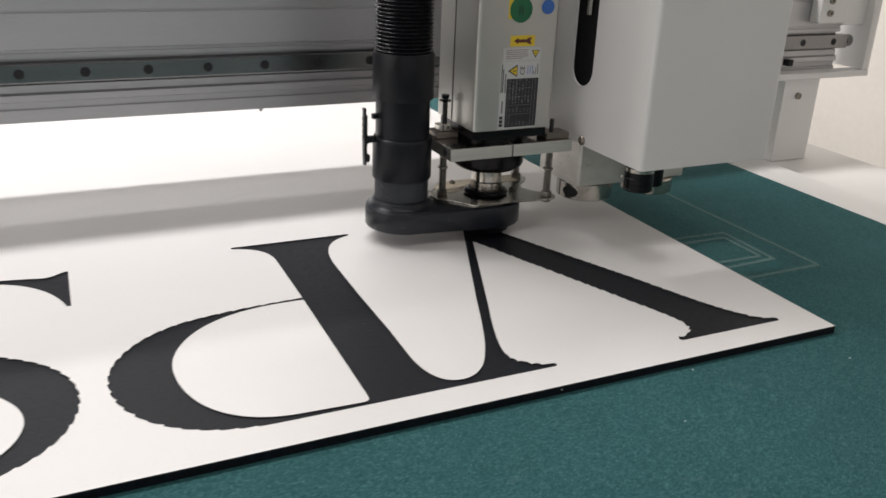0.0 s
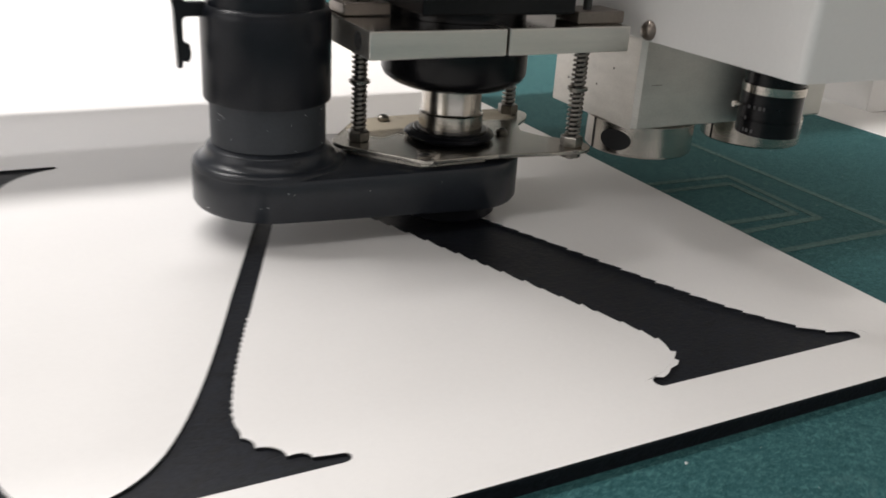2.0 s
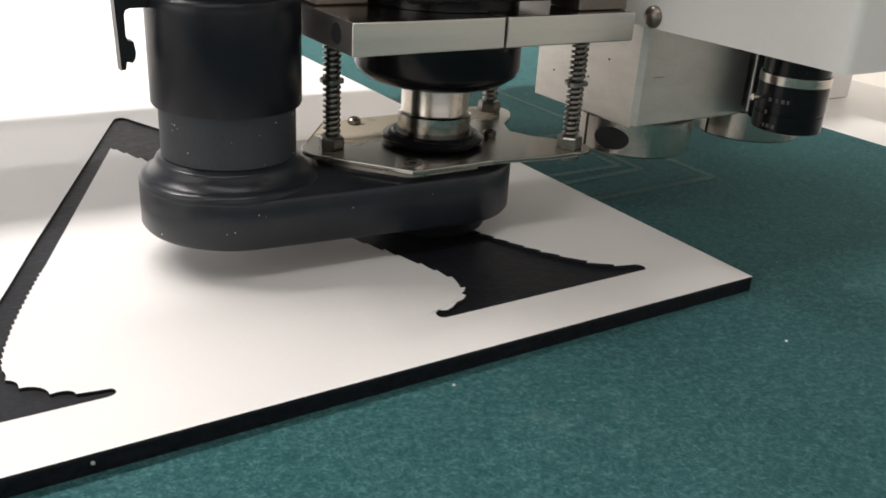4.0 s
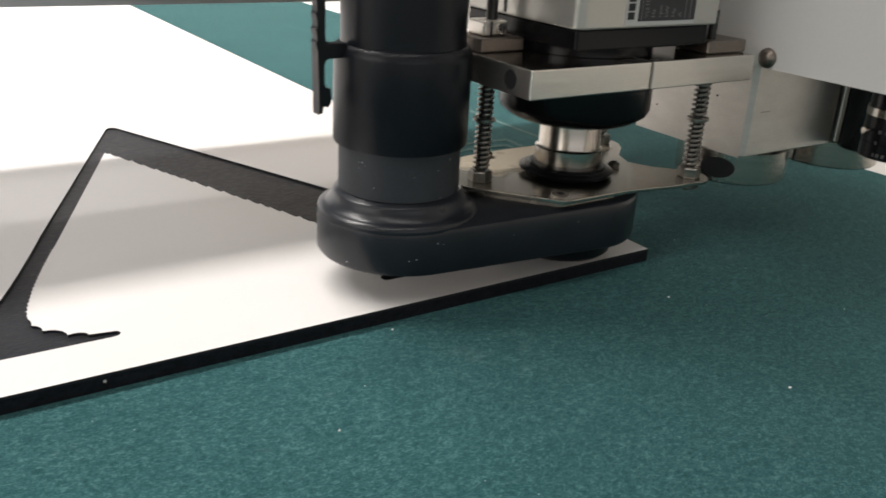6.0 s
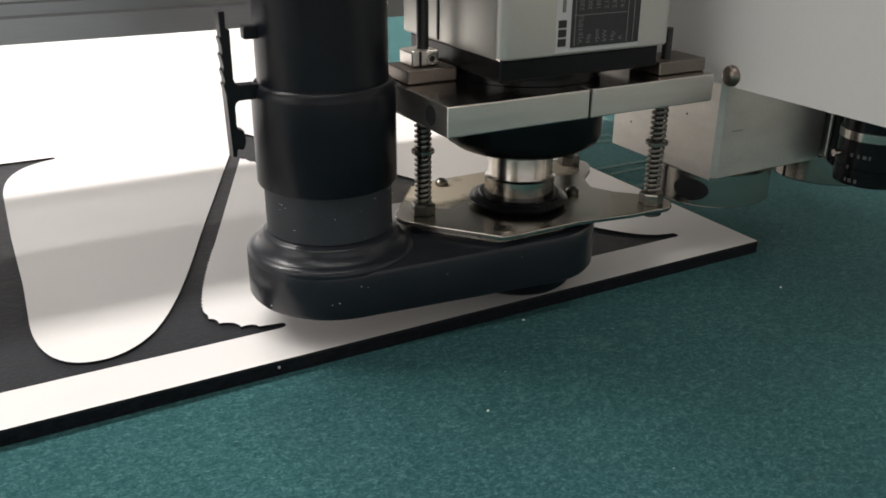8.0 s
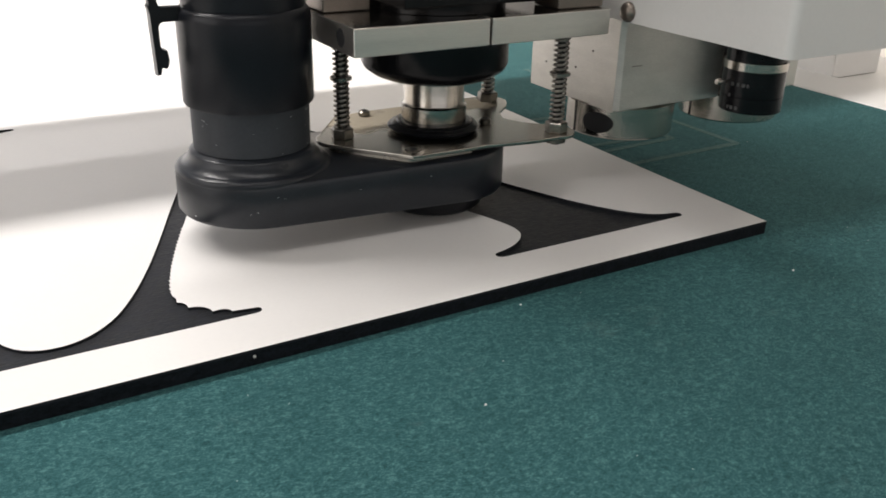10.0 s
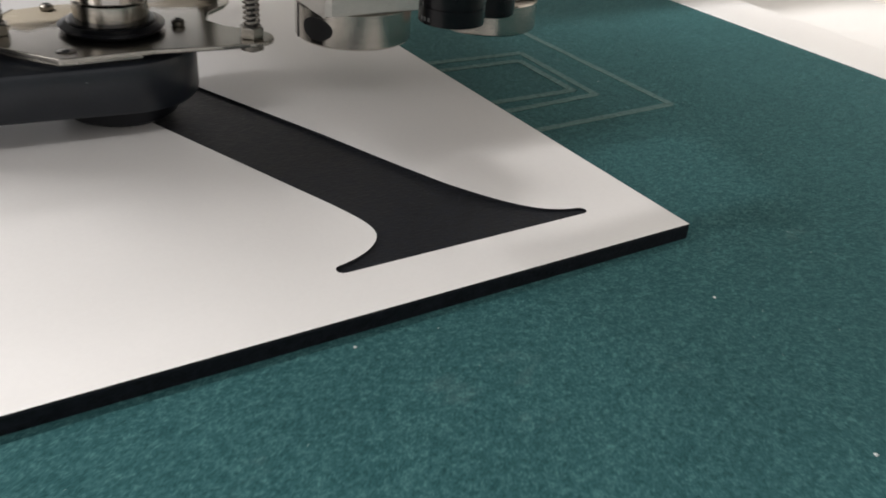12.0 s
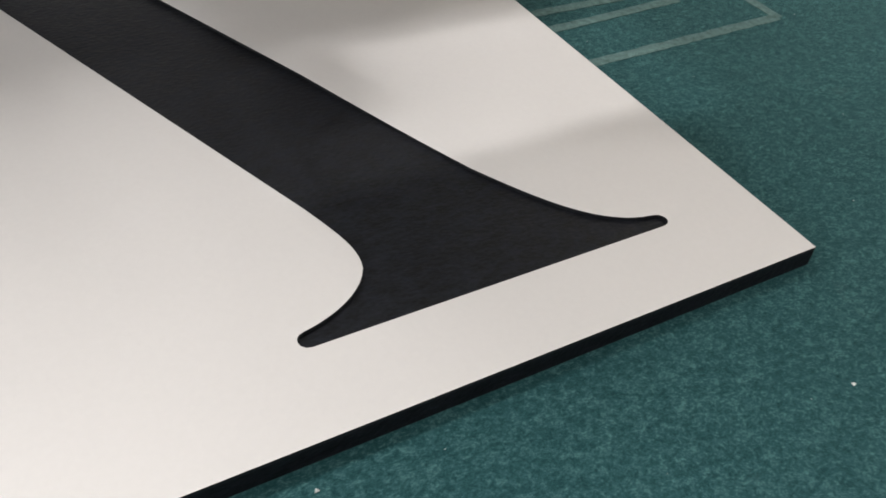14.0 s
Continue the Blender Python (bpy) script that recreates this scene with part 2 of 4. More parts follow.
def mesh_of(name, bm, *mats, smooth=None):
    """smooth: faces that meet at less than this many degrees are shaded as one."""
    me = bpy.data.meshes.new(name)
    bmesh.ops.recalc_face_normals(bm, faces=bm.faces)
    if smooth:
        for f in bm.faces:
            f.smooth = True
        for e in bm.edges:
            e.smooth = len(e.link_faces) == 2 and e.calc_face_angle(9) < radians(smooth)
    bm.to_mesh(me)
    bm.free()
    for m in mats:
        me.materials.append(m)
    return me


def thing(name, bm, material, label, category, group="", kind="", smooth=None):
    mats = material if isinstance(material, (tuple, list)) else (material,)
    return tagged(new(name, mesh_of(name, bm, *mats, smooth=smooth)), label, category, group, kind)


def part(name, bm, material, parent, label="", smooth=None):
    mats = material if isinstance(material, (tuple, list)) else (material,)
    ob = new(name, mesh_of(name, bm, *mats, smooth=smooth))
    ob.parent = parent
    if label:
        tagged(ob, label)
    return ob


def box(x0, x1, y0, y1, z0, z1, bevel=0.0, seg=2, bm=None):
    own = bm is None
    b = bmesh.new()
    bmesh.ops.create_cube(b, size=1.0)
    for v in b.verts:
        v.co = Vector(((x0 + x1) / 2 + v.co.x * (x1 - x0), (y0 + y1) / 2 + v.co.y * (y1 - y0), (z0 + z1) / 2 + v.co.z * (z1 - z0)))
    if bevel:
        bmesh.ops.bevel(b, geom=b.edges[:], offset=bevel, segments=seg, affect="EDGES", profile=0.5)
    if own:
        return b
    me = bpy.data.meshes.new("tmp")
    b.to_mesh(me)
    b.free()
    bm.from_mesh(me)
    bpy.data.meshes.remove(me)
    return bm


def lathe(profile, cx, cy, seg=48, bm=None):
    """A turned solid about a vertical axis from (radius, z) pairs; closed at both ends."""
    bm = bm or bmesh.new()
    rings = []
    for r, z in profile:
        rings.append([bm.verts.new((cx + r * math.cos(2 * math.pi * k / seg), cy + r * math.sin(2 * math.pi * k / seg), z)) for k in range(seg)])
    for a, b in zip(rings, rings[1:]):
        for k in range(seg):
            bm.faces.new((a[k], a[(k + 1) % seg], b[(k + 1) % seg], b[k]))
    bm.faces.new(rings[0][::-1])
    bm.faces.new(rings[-1])
    return bm


def move(bm, m):
    bmesh.ops.transform(bm, matrix=m, verts=bm.verts)
    return bm


def bez(p0, c1, c2, p3, n):
    out = []
    for k in range(1, n + 1):
        t = k / n
        a, b, c, d = (1 - t) ** 3, 3 * t * (1 - t) ** 2, 3 * t * t * (1 - t), t ** 3
        out.append((a * p0[0] + b * c1[0] + c * c2[0] + d * p3[0], a * p0[1] + b * c1[1] + c * c2[1] + d * p3[1]))
    return out


def prism(outer, holes, z0, z1, side=0, top=0, bottom=0):
    """A flat plate of any outline with holes, from z0 to z1."""
    loops = [outer, *holes]
    pts = [Vector(p) for lp in loops for p in lp]
    edges, at = [], 0
    faces = []
    for lp in loops:
        n = len(lp)
        edges += [(at + k, at + (k + 1) % n) for k in range(n)]
        faces.append(list(range(at, at + n)))
        at += n
    vs, _, tris, orig, _, _ = geometry.delaunay_2d_cdt(pts, edges, faces, 1, 1e-7)
    bm = bmesh.new()
    lo = [bm.verts.new((p.x, p.y, z0)) for p in vs]
    hi = [bm.verts.new((p.x, p.y, z1)) for p in vs]

    def inside(x, y, poly):
        c, j = False, len(poly) - 1
        for i in range(len(poly)):
            (xi, yi), (xj, yj) = poly[i], poly[j]
            if (yi > y) != (yj > y) and x < (xj - xi) * (y - yi) / (yj - yi) + xi:
                c = not c
            j = i
        return c

    used = {}
    for t in tris:
        cx, cy = sum(vs[i].x for i in t) / len(t), sum(vs[i].y for i in t) / len(t)
        if not inside(cx, cy, outer) or any(inside(cx, cy, h) for h in holes):
            continue
        bm.faces.new([hi[i] for i in t]).material_index = top
        bm.faces.new([lo[i] for i in reversed(t)]).material_index = bottom
        for a, b in zip(t, (*t[1:], t[0])):
            key = (min(a, b), max(a, b))
            used[key] = used.get(key, 0) + 1
    for (a, b), n in used.items():
        if n == 1:
            bm.faces.new((lo[a], lo[b], hi[b], hi[a])).material_index = side
    bmesh.ops.delete(bm, geom=[v for v in bm.verts if not v.link_faces], context="VERTS")
    return bm


def disc_points(cx, cy, r, n=24, a0=0.0):
    return [(cx + r * math.cos(a0 + 2 * math.pi * k / n), cy + r * math.sin(a0 + 2 * math.pi * k / n)) for k in range(n)]


def rod(p, q, r, seg=16, bm=None):
    """A round bar from p to q."""
    bm = bm or bmesh.new()
    p, q = Vector(p), Vector(q)
    rot = (q - p).to_track_quat("Z", "Y").to_matrix()
    a, b = [], []
    for k in range(seg):
        d = rot @ Vector((r * math.cos(2 * math.pi * k / seg), r * math.sin(2 * math.pi * k / seg), 0))
        a.append(bm.verts.new(p + d))
        b.append(bm.verts.new(q + d))
    for k in range(seg):
        bm.faces.new((a[k], a[(k + 1) % seg], b[(k + 1) % seg], b[k]))
    bm.faces.new(a[::-1])
    bm.faces.new(b)
    return bm

# ---------------------------------------------------------------- where the head and the gantry go
# seconds, and the way of the head's zero along the table (x, y)
HEAD = [
    (0.0, -0.1799, 0.2462), (0.5, -0.1710, 0.2242), (1.0, -0.1620, 0.2033), (1.5, -0.1535, 0.1814), (2.0, -0.1452, 0.1584),
    (2.2, -0.1417, 0.1507), (3.0, -0.1279, 0.1146), (3.7, -0.1158, 0.0832), (4.3, -0.1052, 0.0565), (4.5, -0.1017, 0.0480), (5.0, -0.0927, 0.0255), (5.5, -0.0814, 0.0051),
    (5.8, -0.0700, -0.0035), (6.0, -0.0615, -0.0078), (6.1, -0.0595, -0.0080), (6.5, -0.0784, -0.0080), (7.0, -0.1023, -0.0084), (7.5, -0.1270, -0.0085), (7.7, -0.1362, -0.0088),
    (8.0, -0.1508, -0.0086), (8.15, -0.1518, -0.0060), (8.5, -0.1400, -0.0005), (8.75, -0.1325, 0.0080), (9.05, -0.1320, 0.0200), (9.4, -0.1372, 0.0350),
    (9.8, -0.1446, 0.0523), (10.0, -0.1480, 0.0613), (10.5, -0.1553, 0.0848), (11.0, -0.1643, 0.1058), (11.5, -0.1732, 0.1270),
    (12.0, -0.1811, 0.1490), (12.5, -0.1896, 0.1706), (13.0, -0.1981, 0.1922), (13.5, -0.2060, 0.2130), (14.0, -0.2155, 0.2010)]
AXIS = (0.0256, 0.0293)     # the cutter's axis from the head's zero
TUBE = (-0.0571, 0.0339)    # the dust pipe's axis


def head_at(t):
    ts = [r[0] for r in HEAD]
    return float(np.interp(t, ts, [r[1] for r in HEAD])), float(np.interp(t, ts, [r[2] for r in HEAD]))


MOVERS = []   # (thing, rows), keyed at the end

# ---------------------------------------------------------------- room
def room():
    x0, x1, y0, y1, z0, z1 = -3.2, 1.02, -2.6, 3.5, -0.9, 1.95
    w = 0.12
    thing("floor", box(x0 - w, x1 + w, y0 - w, y1 + w, z0 - 0.1, z0), CONCRETE, "grey concrete workshop floor", "floor", kind="structure")
    thing("ceiling", box(x0 - w, x1 + w, y0 - w, y1 + w, z1, z1 + 0.1), CEILPAINT, "plain grey ceiling with strip lights", "ceiling", kind="structure")
    thing("wall_east", box(x1, x1 + w, y0, y1, z0, z1), WALLPAINT, "warm white painted wall", "wall", kind="structure")
    # unseen west wall; opening and frame are made up round the side fill
    b = prism([(y0, z0), (y1, z0), (y1, z1), (y0, z1)], [[(-1.4, 0.3), (1.2, 0.3), (1.2, 1.6), (-1.4, 1.6)]], 0, w)
    thing("wall_west", move(b, Matrix(((0, 0, 1, x0 - w), (1, 0, 0, 0), (0, 1, 0, 0), (0, 0, 0, 1)))), WALLPAINT, "unseen warm white painted wall with a window opening", "wall", kind="structure")
    win = tagged(new("side_fill_frame"), "unseen wide window with a white frame", "window", kind="structure")
    for a, c in ((-1.4, -1.35), (-0.13, -0.07), (1.15, 1.2)):
        part("window_frame", box(x0 - 0.09, x0 - 0.03, a, c, 0.3, 1.6, 0.004), PAINT, win)
    for a, c in ((0.3, 0.35), (1.55, 1.6)):
        part("window_rail", box(x0 - 0.085, x0 - 0.035, -1.35, 1.15, a, c, 0.004), PAINT, win)
    # unseen south wall; its opening only goes with the added fill
    b = prism([(x0 - w, z0), (x1 + w, z0), (x1 + w, z1), (x0 - w, z1)], [[(-2.4, 0.1), (0.8, 0.1), (0.8, 1.4), (-2.4, 1.4)]], 0, w)
    move(b, Matrix.Translation((0, y0, 0)) @ pose(0, 0, 0, 90))
    thing("wall_south", b, GREYWALL, "unseen grey wall, opened behind the added fill light", "wall", kind="structure")
    b = prism([(x0 - w, z0), (x1 + w, z0), (x1 + w, z1), (x0 - w, z1)], [[(-2.1, 0.1), (0.9, 0.1), (0.9, 1.4), (-2.1, 1.4)]], 0, w)
    move(b, Matrix.Translation((0, y1 + w, 0)) @ pose(0, 0, 0, 90))
    thing("wall_north", b, WALLPAINT, "unseen warm white painted wall with a window opening", "wall", kind="structure")
    win = tagged(new("window_1"), "unseen wide window with a white frame", "window", kind="structure")
    for a, c in ((-2.1, -2.05), (-0.63, -0.57), (0.85, 0.9)):
        part("window_frame", box(a, c, y1 + 0.03, y1 + 0.09, 0.1, 1.4, 0.004), PAINT, win)
    for a, c in ((0.1, 0.15), (1.35, 1.4)):
        part("window_rail", box(-2.05, 0.85, y1 + 0.035, y1 + 0.085, a, c, 0.004), PAINT, win)
    lamp = tagged(new("pendant_light"), "long white pendant strip light hung from the ceiling", "lamp", "rows of pendant lights")
    part("lamp_housing", box(-0.97, 0.97, -0.10, 0.10, 1.735, 1.78, 0.006), PAINT, lamp)
    for x in (-0.65, 0.65):
        part("lamp_stem", rod((x, 0, 1.775), (x, 0, 1.95), 0.008), PAINT, lamp)
    for y in (0.90, 2.40):
        copy_thing(lamp, pose(-0.80, y, 0))
    lamp.matrix_basis = pose(-0.80, -0.60, 0)


room()


# ---------------------------------------------------------------- the bed, its felt and its edge
def bed():
    thing("felt_mat", box(-2.1, 0.2485, -0.75, 1.75, -0.0042, -0.0010), FELT, "dark teal needle-felt mat on the cutting table", "cutting mat", kind="structure")
    t = tagged(new("cutting_table"), "white steel flatbed cutting table under the mat", "table")
    part("table_bed", box(-2.1, 0.2484, -0.75, 1.75, -0.07, -0.0043, 0.002), PAINT, t)
    b = prism([(0.2487, -0.07), (0.2487, -0.0012), (0.2500, -0.0002), (0.2960, 0.0006), (0.2985, 0.0002), (0.3000, -0.0014), (0.3000, -0.07)], [], 0, 2.5)
    move(b, Matrix.Translation((0, 1.75, 0)) @ pose(0, 0, 0, 90))
    part("edge_rail", b, PAINT, t, "white folded steel edge rail")
    part("outer_ledge", box(0.3003, 0.46, -0.75, 1.75, -0.016, -0.0110, 0.001), PAINT, t, "white painted side ledge")
    for x in (-1.9, 0.15):
        for y in (-0.6, 1.55):
            part("leg", box(x - 0.05, x + 0.05, y - 0.05, y + 0.05, -0.9, -0.07, 0.003), PAINT, t)


bed()


# ---------------------------------------------------------------- the engraved board
def outline(start, *segs):
    """Points of a closed outline from straight and curved strokes, in millimetres; each curve is given by its two handles and its end."""
    pts = [start]
    for s in segs:
        if len(s) == 2:
            p, q = pts[-1], s
            n = max(1, int(math.dist(p, q) / 12))
            pts += [(p[0] + (q[0] - p[0]) * k / n, p[1] + (q[1] - p[1]) * k / n) for k in range(1, n + 1)]
        else:
            q = (s[4], s[5])
            n = max(6, int(math.dist(pts[-1], q) / 3))
            pts += bez(pts[-1], (s[0], s[1]), (s[2], s[3]), q, n)
    if math.dist(pts[0], pts[-1]) < 0.05:
        pts.pop()
    return pts


def walk_along(pts, step):
    """The same line in even steps."""
    d = [0.0]
    for p, q in zip(pts, pts[1:]):
        d.append(d[-1] + math.dist(p, q))
    n = max(2, int(d[-1] / step))
    s = np.linspace(0, d[-1], n + 1)
    return list(zip(np.interp(s, d, [p[0] for p in pts]).tolist(), np.interp(s, d, [p[1] for p in pts]).tolist()))


def scalloped(pts, pitch, depth, side, rng, taper=True):
    """A line with the stepped bites of a coarse cutting pass, pushed to one side by up to depth."""
    line = walk_along(pts, pitch / 9)
    out, n = [], len(line)
    k, cell = 0, 0
    while k < n:
        d = depth * rng.uniform(0.6, 1.15)
        for j in range(9):
            if k >= n:
                break
            p = line[k]
            q0, q1 = line[max(0, k - 1)], line[min(n - 1, k + 1)]
            l = math.dist(q0, q1) or 1
            nx, ny = -(q1[1] - q0[1]) / l * side, (q1[0] - q0[0]) / l * side
            f = d * (j / 8) ** 2.2
            if taper:
                f *= min(1, k / 12, (n - 1 - k) / 12)
            out.append((p[0] + nx * f, p[1] + ny * f))
            k += 1
    return out


RNG = random.Random(7)
# the finished right flank of the V, from its serif's tip to the apex, and its finished inner flank
FLANK_R = [(-31, 27.2)] + bez((-31, 27.2), (-45.5, 29), (-54, 43), (-64.5, 63), 16) + bez((-64.5, 63), (-72, 80), (-80, 101), (-88, 122.5), 8) + [(-160.5, 296.5)]
FLANK_L = [(-127, 27.4)] + bez((-127, 27.4), (-119, 28.8), (-110.5, 33), (-107.2, 40), 10) + bez((-107.2, 40), (-105, 46.5), (-107.6, 53.5), (-111.3, 64.7), 10) + [(-180.5, 245.5)]


def letters():
    bowl = outline((-356.6, 184), (-388, 183.4, -420, 180, -446, 173.5), (-478, 163, -504, 135, -504, 101), (-504, 64, -478, 25.5, -420, 24.3))
    # the coarse cutter's bites over the thin serif
    thin = outline((-230, 28.2), (-237.9, 28.7), (-238.0, 31.2, -240.5, 32.4, -244.1, 31.6), (-243.8, 34.6, -246.5, 38.2, -250.8, 38.3), (-250.4, 40.5, -251.0, 43.0, -253.4, 44.1), (-252.6, 46.5, -253.0, 48.5, -253.5, 50.0))
    stem = outline((-253.5, 50), (-252.4, 60, -248.0, 76, -232, 115))
    vp = outline((-127, 22.6), (-31, 22.6), (-27.6, 22.8, -27.8, 26.8, -31, 27.2))[:-1]
    vp += FLANK_R
    vp += outline((-160.5, 296.5), (-162.0, 300.4, -165.6, 300.6, -167.8, 296), (-234, 132), (-249, 93, -261, 62, -273.8, 43.9), (-280.8, 35.0, -288, 30.6, -295, 30.6),
                  (-310, 30.6, -316.0, 46, -315.6, 72), (-314.5, 110), (-314.6, 172), (-313.4, 238), (-312.0, 270, -303, 290, -283, 295.6), (-279.3, 297, -279.3, 300.0, -283, 300.2), (-383, 301.3),
                  (-387, 301.3, -387, 298, -383.5, 297), (-366, 293, -356.2, 281, -356.2, 262), (-356.6, 185))[1:]
    vp += scalloped(bowl, 11.0, 1.5, 1, RNG)
    vp += outline((-420, 24.2), (-357, 23.8), (-231, 23.4), (-227.4, 23.4, -227.4, 27, -230, 28))[1:-1]
    vp += thin[1:] + scalloped(stem, 3.4, 0.75, 1, RNG)[1:]
    vp += FLANK_L[::-1]
    vp += outline((-127, 27.4), (-130.4, 27, -130.0, 22.7, -127, 22.6))[1:-1]
    counter = outline((-356.8, 180), (-400, 182, -425, 172, -443, 154), (-457, 139, -464.2, 122, -464.2, 103), (-464, 70, -450, 30.5, -400, 29.3), (-366, 27.8), (-361.0, 27.6, -359.4, 28.4, -359.2, 33), (-356.8, 180))
    s_out = outline((-575, 170), (-545, 155, -520.3, 133, -519.8, 95), (-521, 50, -555, 22, -596, 21))
    s_all = scalloped(s_out[::-1], 11, 1.4, -1 * -1, RNG)[::-1]
    s_rest = outline((-517, 228), (-515.5, 294), (-519, 297, -526, 286, -534, 286.5), (-550, 290, -565, 293, -585, 293.5), (-640, 293, -668, 265, -667, 232), (-666, 175, -600, 150, -570, 118),
                     (-556, 103, -549, 88, -551.5, 72), (-556, 48, -575, 33, -600, 31), (-630, 31, -652, 60, -660, 95), (-663, 95), (-663, 25), (-660, 25), (-650, 33, -630, 22, -596, 21))
    s_end = outline((-575, 170), (-610, 184, -632, 205, -632, 235), (-632, 262, -612, 284, -585, 288), (-555, 289, -528, 265, -520, 228))
    s = s_rest[:-1] + s_all[::-1] + s_end[1:]
    return vp, counter, s


def metres(pts):
    return [(x / 1000, y / 1000) for x, y in pts]


TOP, FLOOR = 0.005, 0.0040


def board():
    vp, counter, s = (metres(p) for p in letters())
    x0, y1 = -1.9, 1.45
    outer = [(x0, 0), (0, 0), (0, y1), (x0, y1)]
    core = thing("sign_board", box(x0, 0, 0, y1, -0.0010, FLOOR), POCKET, "white-faced black plastic sign board with milled serif letters", "board")
    b = prism(outer, [vp, s], FLOOR, TOP, side=1, top=0, bottom=1)
    part("face_sheet", b, (BOARD_WHITE, CORE), core, "white top face with letter recesses cut through it")
    part("letter_counter", prism(counter, [], FLOOR, TOP, side=1, top=0, bottom=1), (BOARD_WHITE, CORE), core, "white island inside the letter")
    part("edge_dot", lathe([(0.0005, 0.0), (0.0005, 0.0004)], 0, 0, 10), LABEL, core).matrix_local = pose(-0.2398, 0.0, 0.0024, 90)


board()


def sliver(ring, mx, my, t0, t1, drop=0.00002):
    """One uncut ridge, in millimetres about its middle; the fine pass lifts it off into the dust shoe between t0 and t1."""
    b = prism([((x - mx) / 1000, (y - my) / 1000) for x, y in ring], [], 0, TOP - FLOOR - drop, side=1, top=0, bottom=1)
    ob = thing("uncut_sliver", b, (BOARD_WHITE, CORE), "thin white-topped plastic ridge still uncut beside the letter", "plastic sliver", "uncut ridges along the letter edge")
    home = pose(mx / 1000, my / 1000, FLOOR + 0.00001)
    ob.matrix_world = home
    times = np.arange(t0, t1, 0.02)
    cutter = np.array([head_at(t) for t in times]) + AXIS
    cut = float(times[int(np.hypot(cutter[:, 0] - mx / 1000, cutter[:, 1] - my / 1000).argmin())])
    rows = [(0.0, home)]
    if cut > 0.25:
        rows.append((cut - 0.1, home))
    for t in [max(cut + 0.05, 0.1)] + [r[0] for r in HEAD if r[0] > cut + 0.3]:
        hx, hy = head_at(t)
        rows.append((t, pose(hx + AXIS[0], hy + AXIS[1] + 0.004, 0.0265)))
    MOVERS.append((ob, rows))


def slivers(flank, pitch, depth, side, t0, t1, skip):
    """The scalloped ridges that the coarse pass has missed along an edge, bite by bite."""
    line = walk_along(flank, 1.0)
    k0, n = skip, len(line)
    while k0 < n - 4:
        m = int(pitch * RNG.uniform(0.75, 1.25))
        seg = line[k0:k0 + m + 1]
        d = depth * RNG.uniform(0.65, 1.2)
        inner = []
        for j, p in enumerate(seg):
            q0, q1 = line[max(0, k0 + j - 1)], line[min(n - 1, k0 + j + 1)]
            l = math.dist(q0, q1) or 1
            f = d * (0.10 + 0.90 * (j / m) ** 1.7)
            inner.append((p[0] - (q1[1] - q0[1]) / l * side * f, p[1] + (q1[0] - q0[0]) / l * side * f))
        sliver(seg + inner[::-1], *seg[len(seg) // 2], t0, t1)
        k0 += m


slivers(FLANK_R, 9.5, 1.6, 1, 0.0, 6.1, 5)
slivers(FLANK_L, 9.5, 1.7, -1, 8.05, 13.6, 13)
# the blunt ends of the two serif tips, and the step over the inner one
TIP_R = [(-34.6, 22.6), (-31, 22.6)] + bez((-31, 22.6), (-27.6, 22.8), (-27.8, 26.8), (-31, 27.2), 10) + [(-34.6, 27.75)] + [(-34.6 + 2.0 * math.sin(a), 25.1 + 2.5 * math.cos(a)) for a in np.linspace(0.3, 2.85, 8)]
sliver(TIP_R, -31.0, 25.0, 5.5, 6.3, 0.00004)
TIP_L = [(-123.2, 27.95), (-127, 27.4)] + bez((-127, 27.4), (-130.4, 27.0), (-130.0, 22.7), (-127, 22.6), 10) + [(-123.6, 22.6)] + [(-123.6 - 2.0 * math.sin(a), 25.2 - 2.5 * math.cos(a)) for a in np.linspace(0.3, 2.85, 8)]
sliver(TIP_L, -127.0, 25.0, 7.7, 8.4, 0.00004)
STEP_L = [(-123.0, 28.0)] + [p for p in FLANK_L if -122.5 < p[0] and p[1] < 40] + [(-108.6, 38.6), (-109.4, 35.8), (-108.6, 33.6), (-111.0, 31.6), (-114.5, 30.6), (-117.5, 28.2), (-120.5, 27.0)]
sliver(STEP_L, -115.0, 31.0, 8.05, 8.8, 0.00006)


def scored_marks():
    """Pale knife scores in the felt: nested corners."""
    def strip(a, c, thick, w=0.0046):
        a, c = Vector((*a, 0)), Vector((*c, 0))
        d = (c - a).normalized()
        nrm = Vector((-d.y, d.x, 0)) * w / 2
        n = 36
        up, down = [], []
        for k in range(n + 1):
            p = a + (c - a) * k / n
            up.append(tuple((p + nrm * RNG.uniform(0.82, 1.06))[:2]))
            down.append(tuple((p - nrm * RNG.uniform(0.82, 1.06))[:2]))
        return prism(up + down[::-1], [], 0.0, thick)

    m = tagged(new("scored_outline"), "pale knife-scored square outline in the felt", "score mark", kind="structure")
    m.location.z = -0.0009
    for k, (a, c) in enumerate((((0.0951, 0.1052), (-0.02, 0.1030)), ((0.0952, 0.1045), (0.0940, 0.325)), ((0.0670, 0.1303), (-0.02, 0.1268)), ((0.0667, 0.1296), (0.0692, 0.1994)),
                 ((0.0696, 0.1988), (-0.02, 0.2018)), ((0.0592, 0.1392), (-0.02, 0.1402)), ((0.0590, 0.1385), (0.0600, 0.1880)), ((0.0602, 0.1876), (-0.02, 0.1890)))):
        part("score_line", strip(a, c, 0.00010 + 0.00003 * k), CHALK, m)


scored_marks()


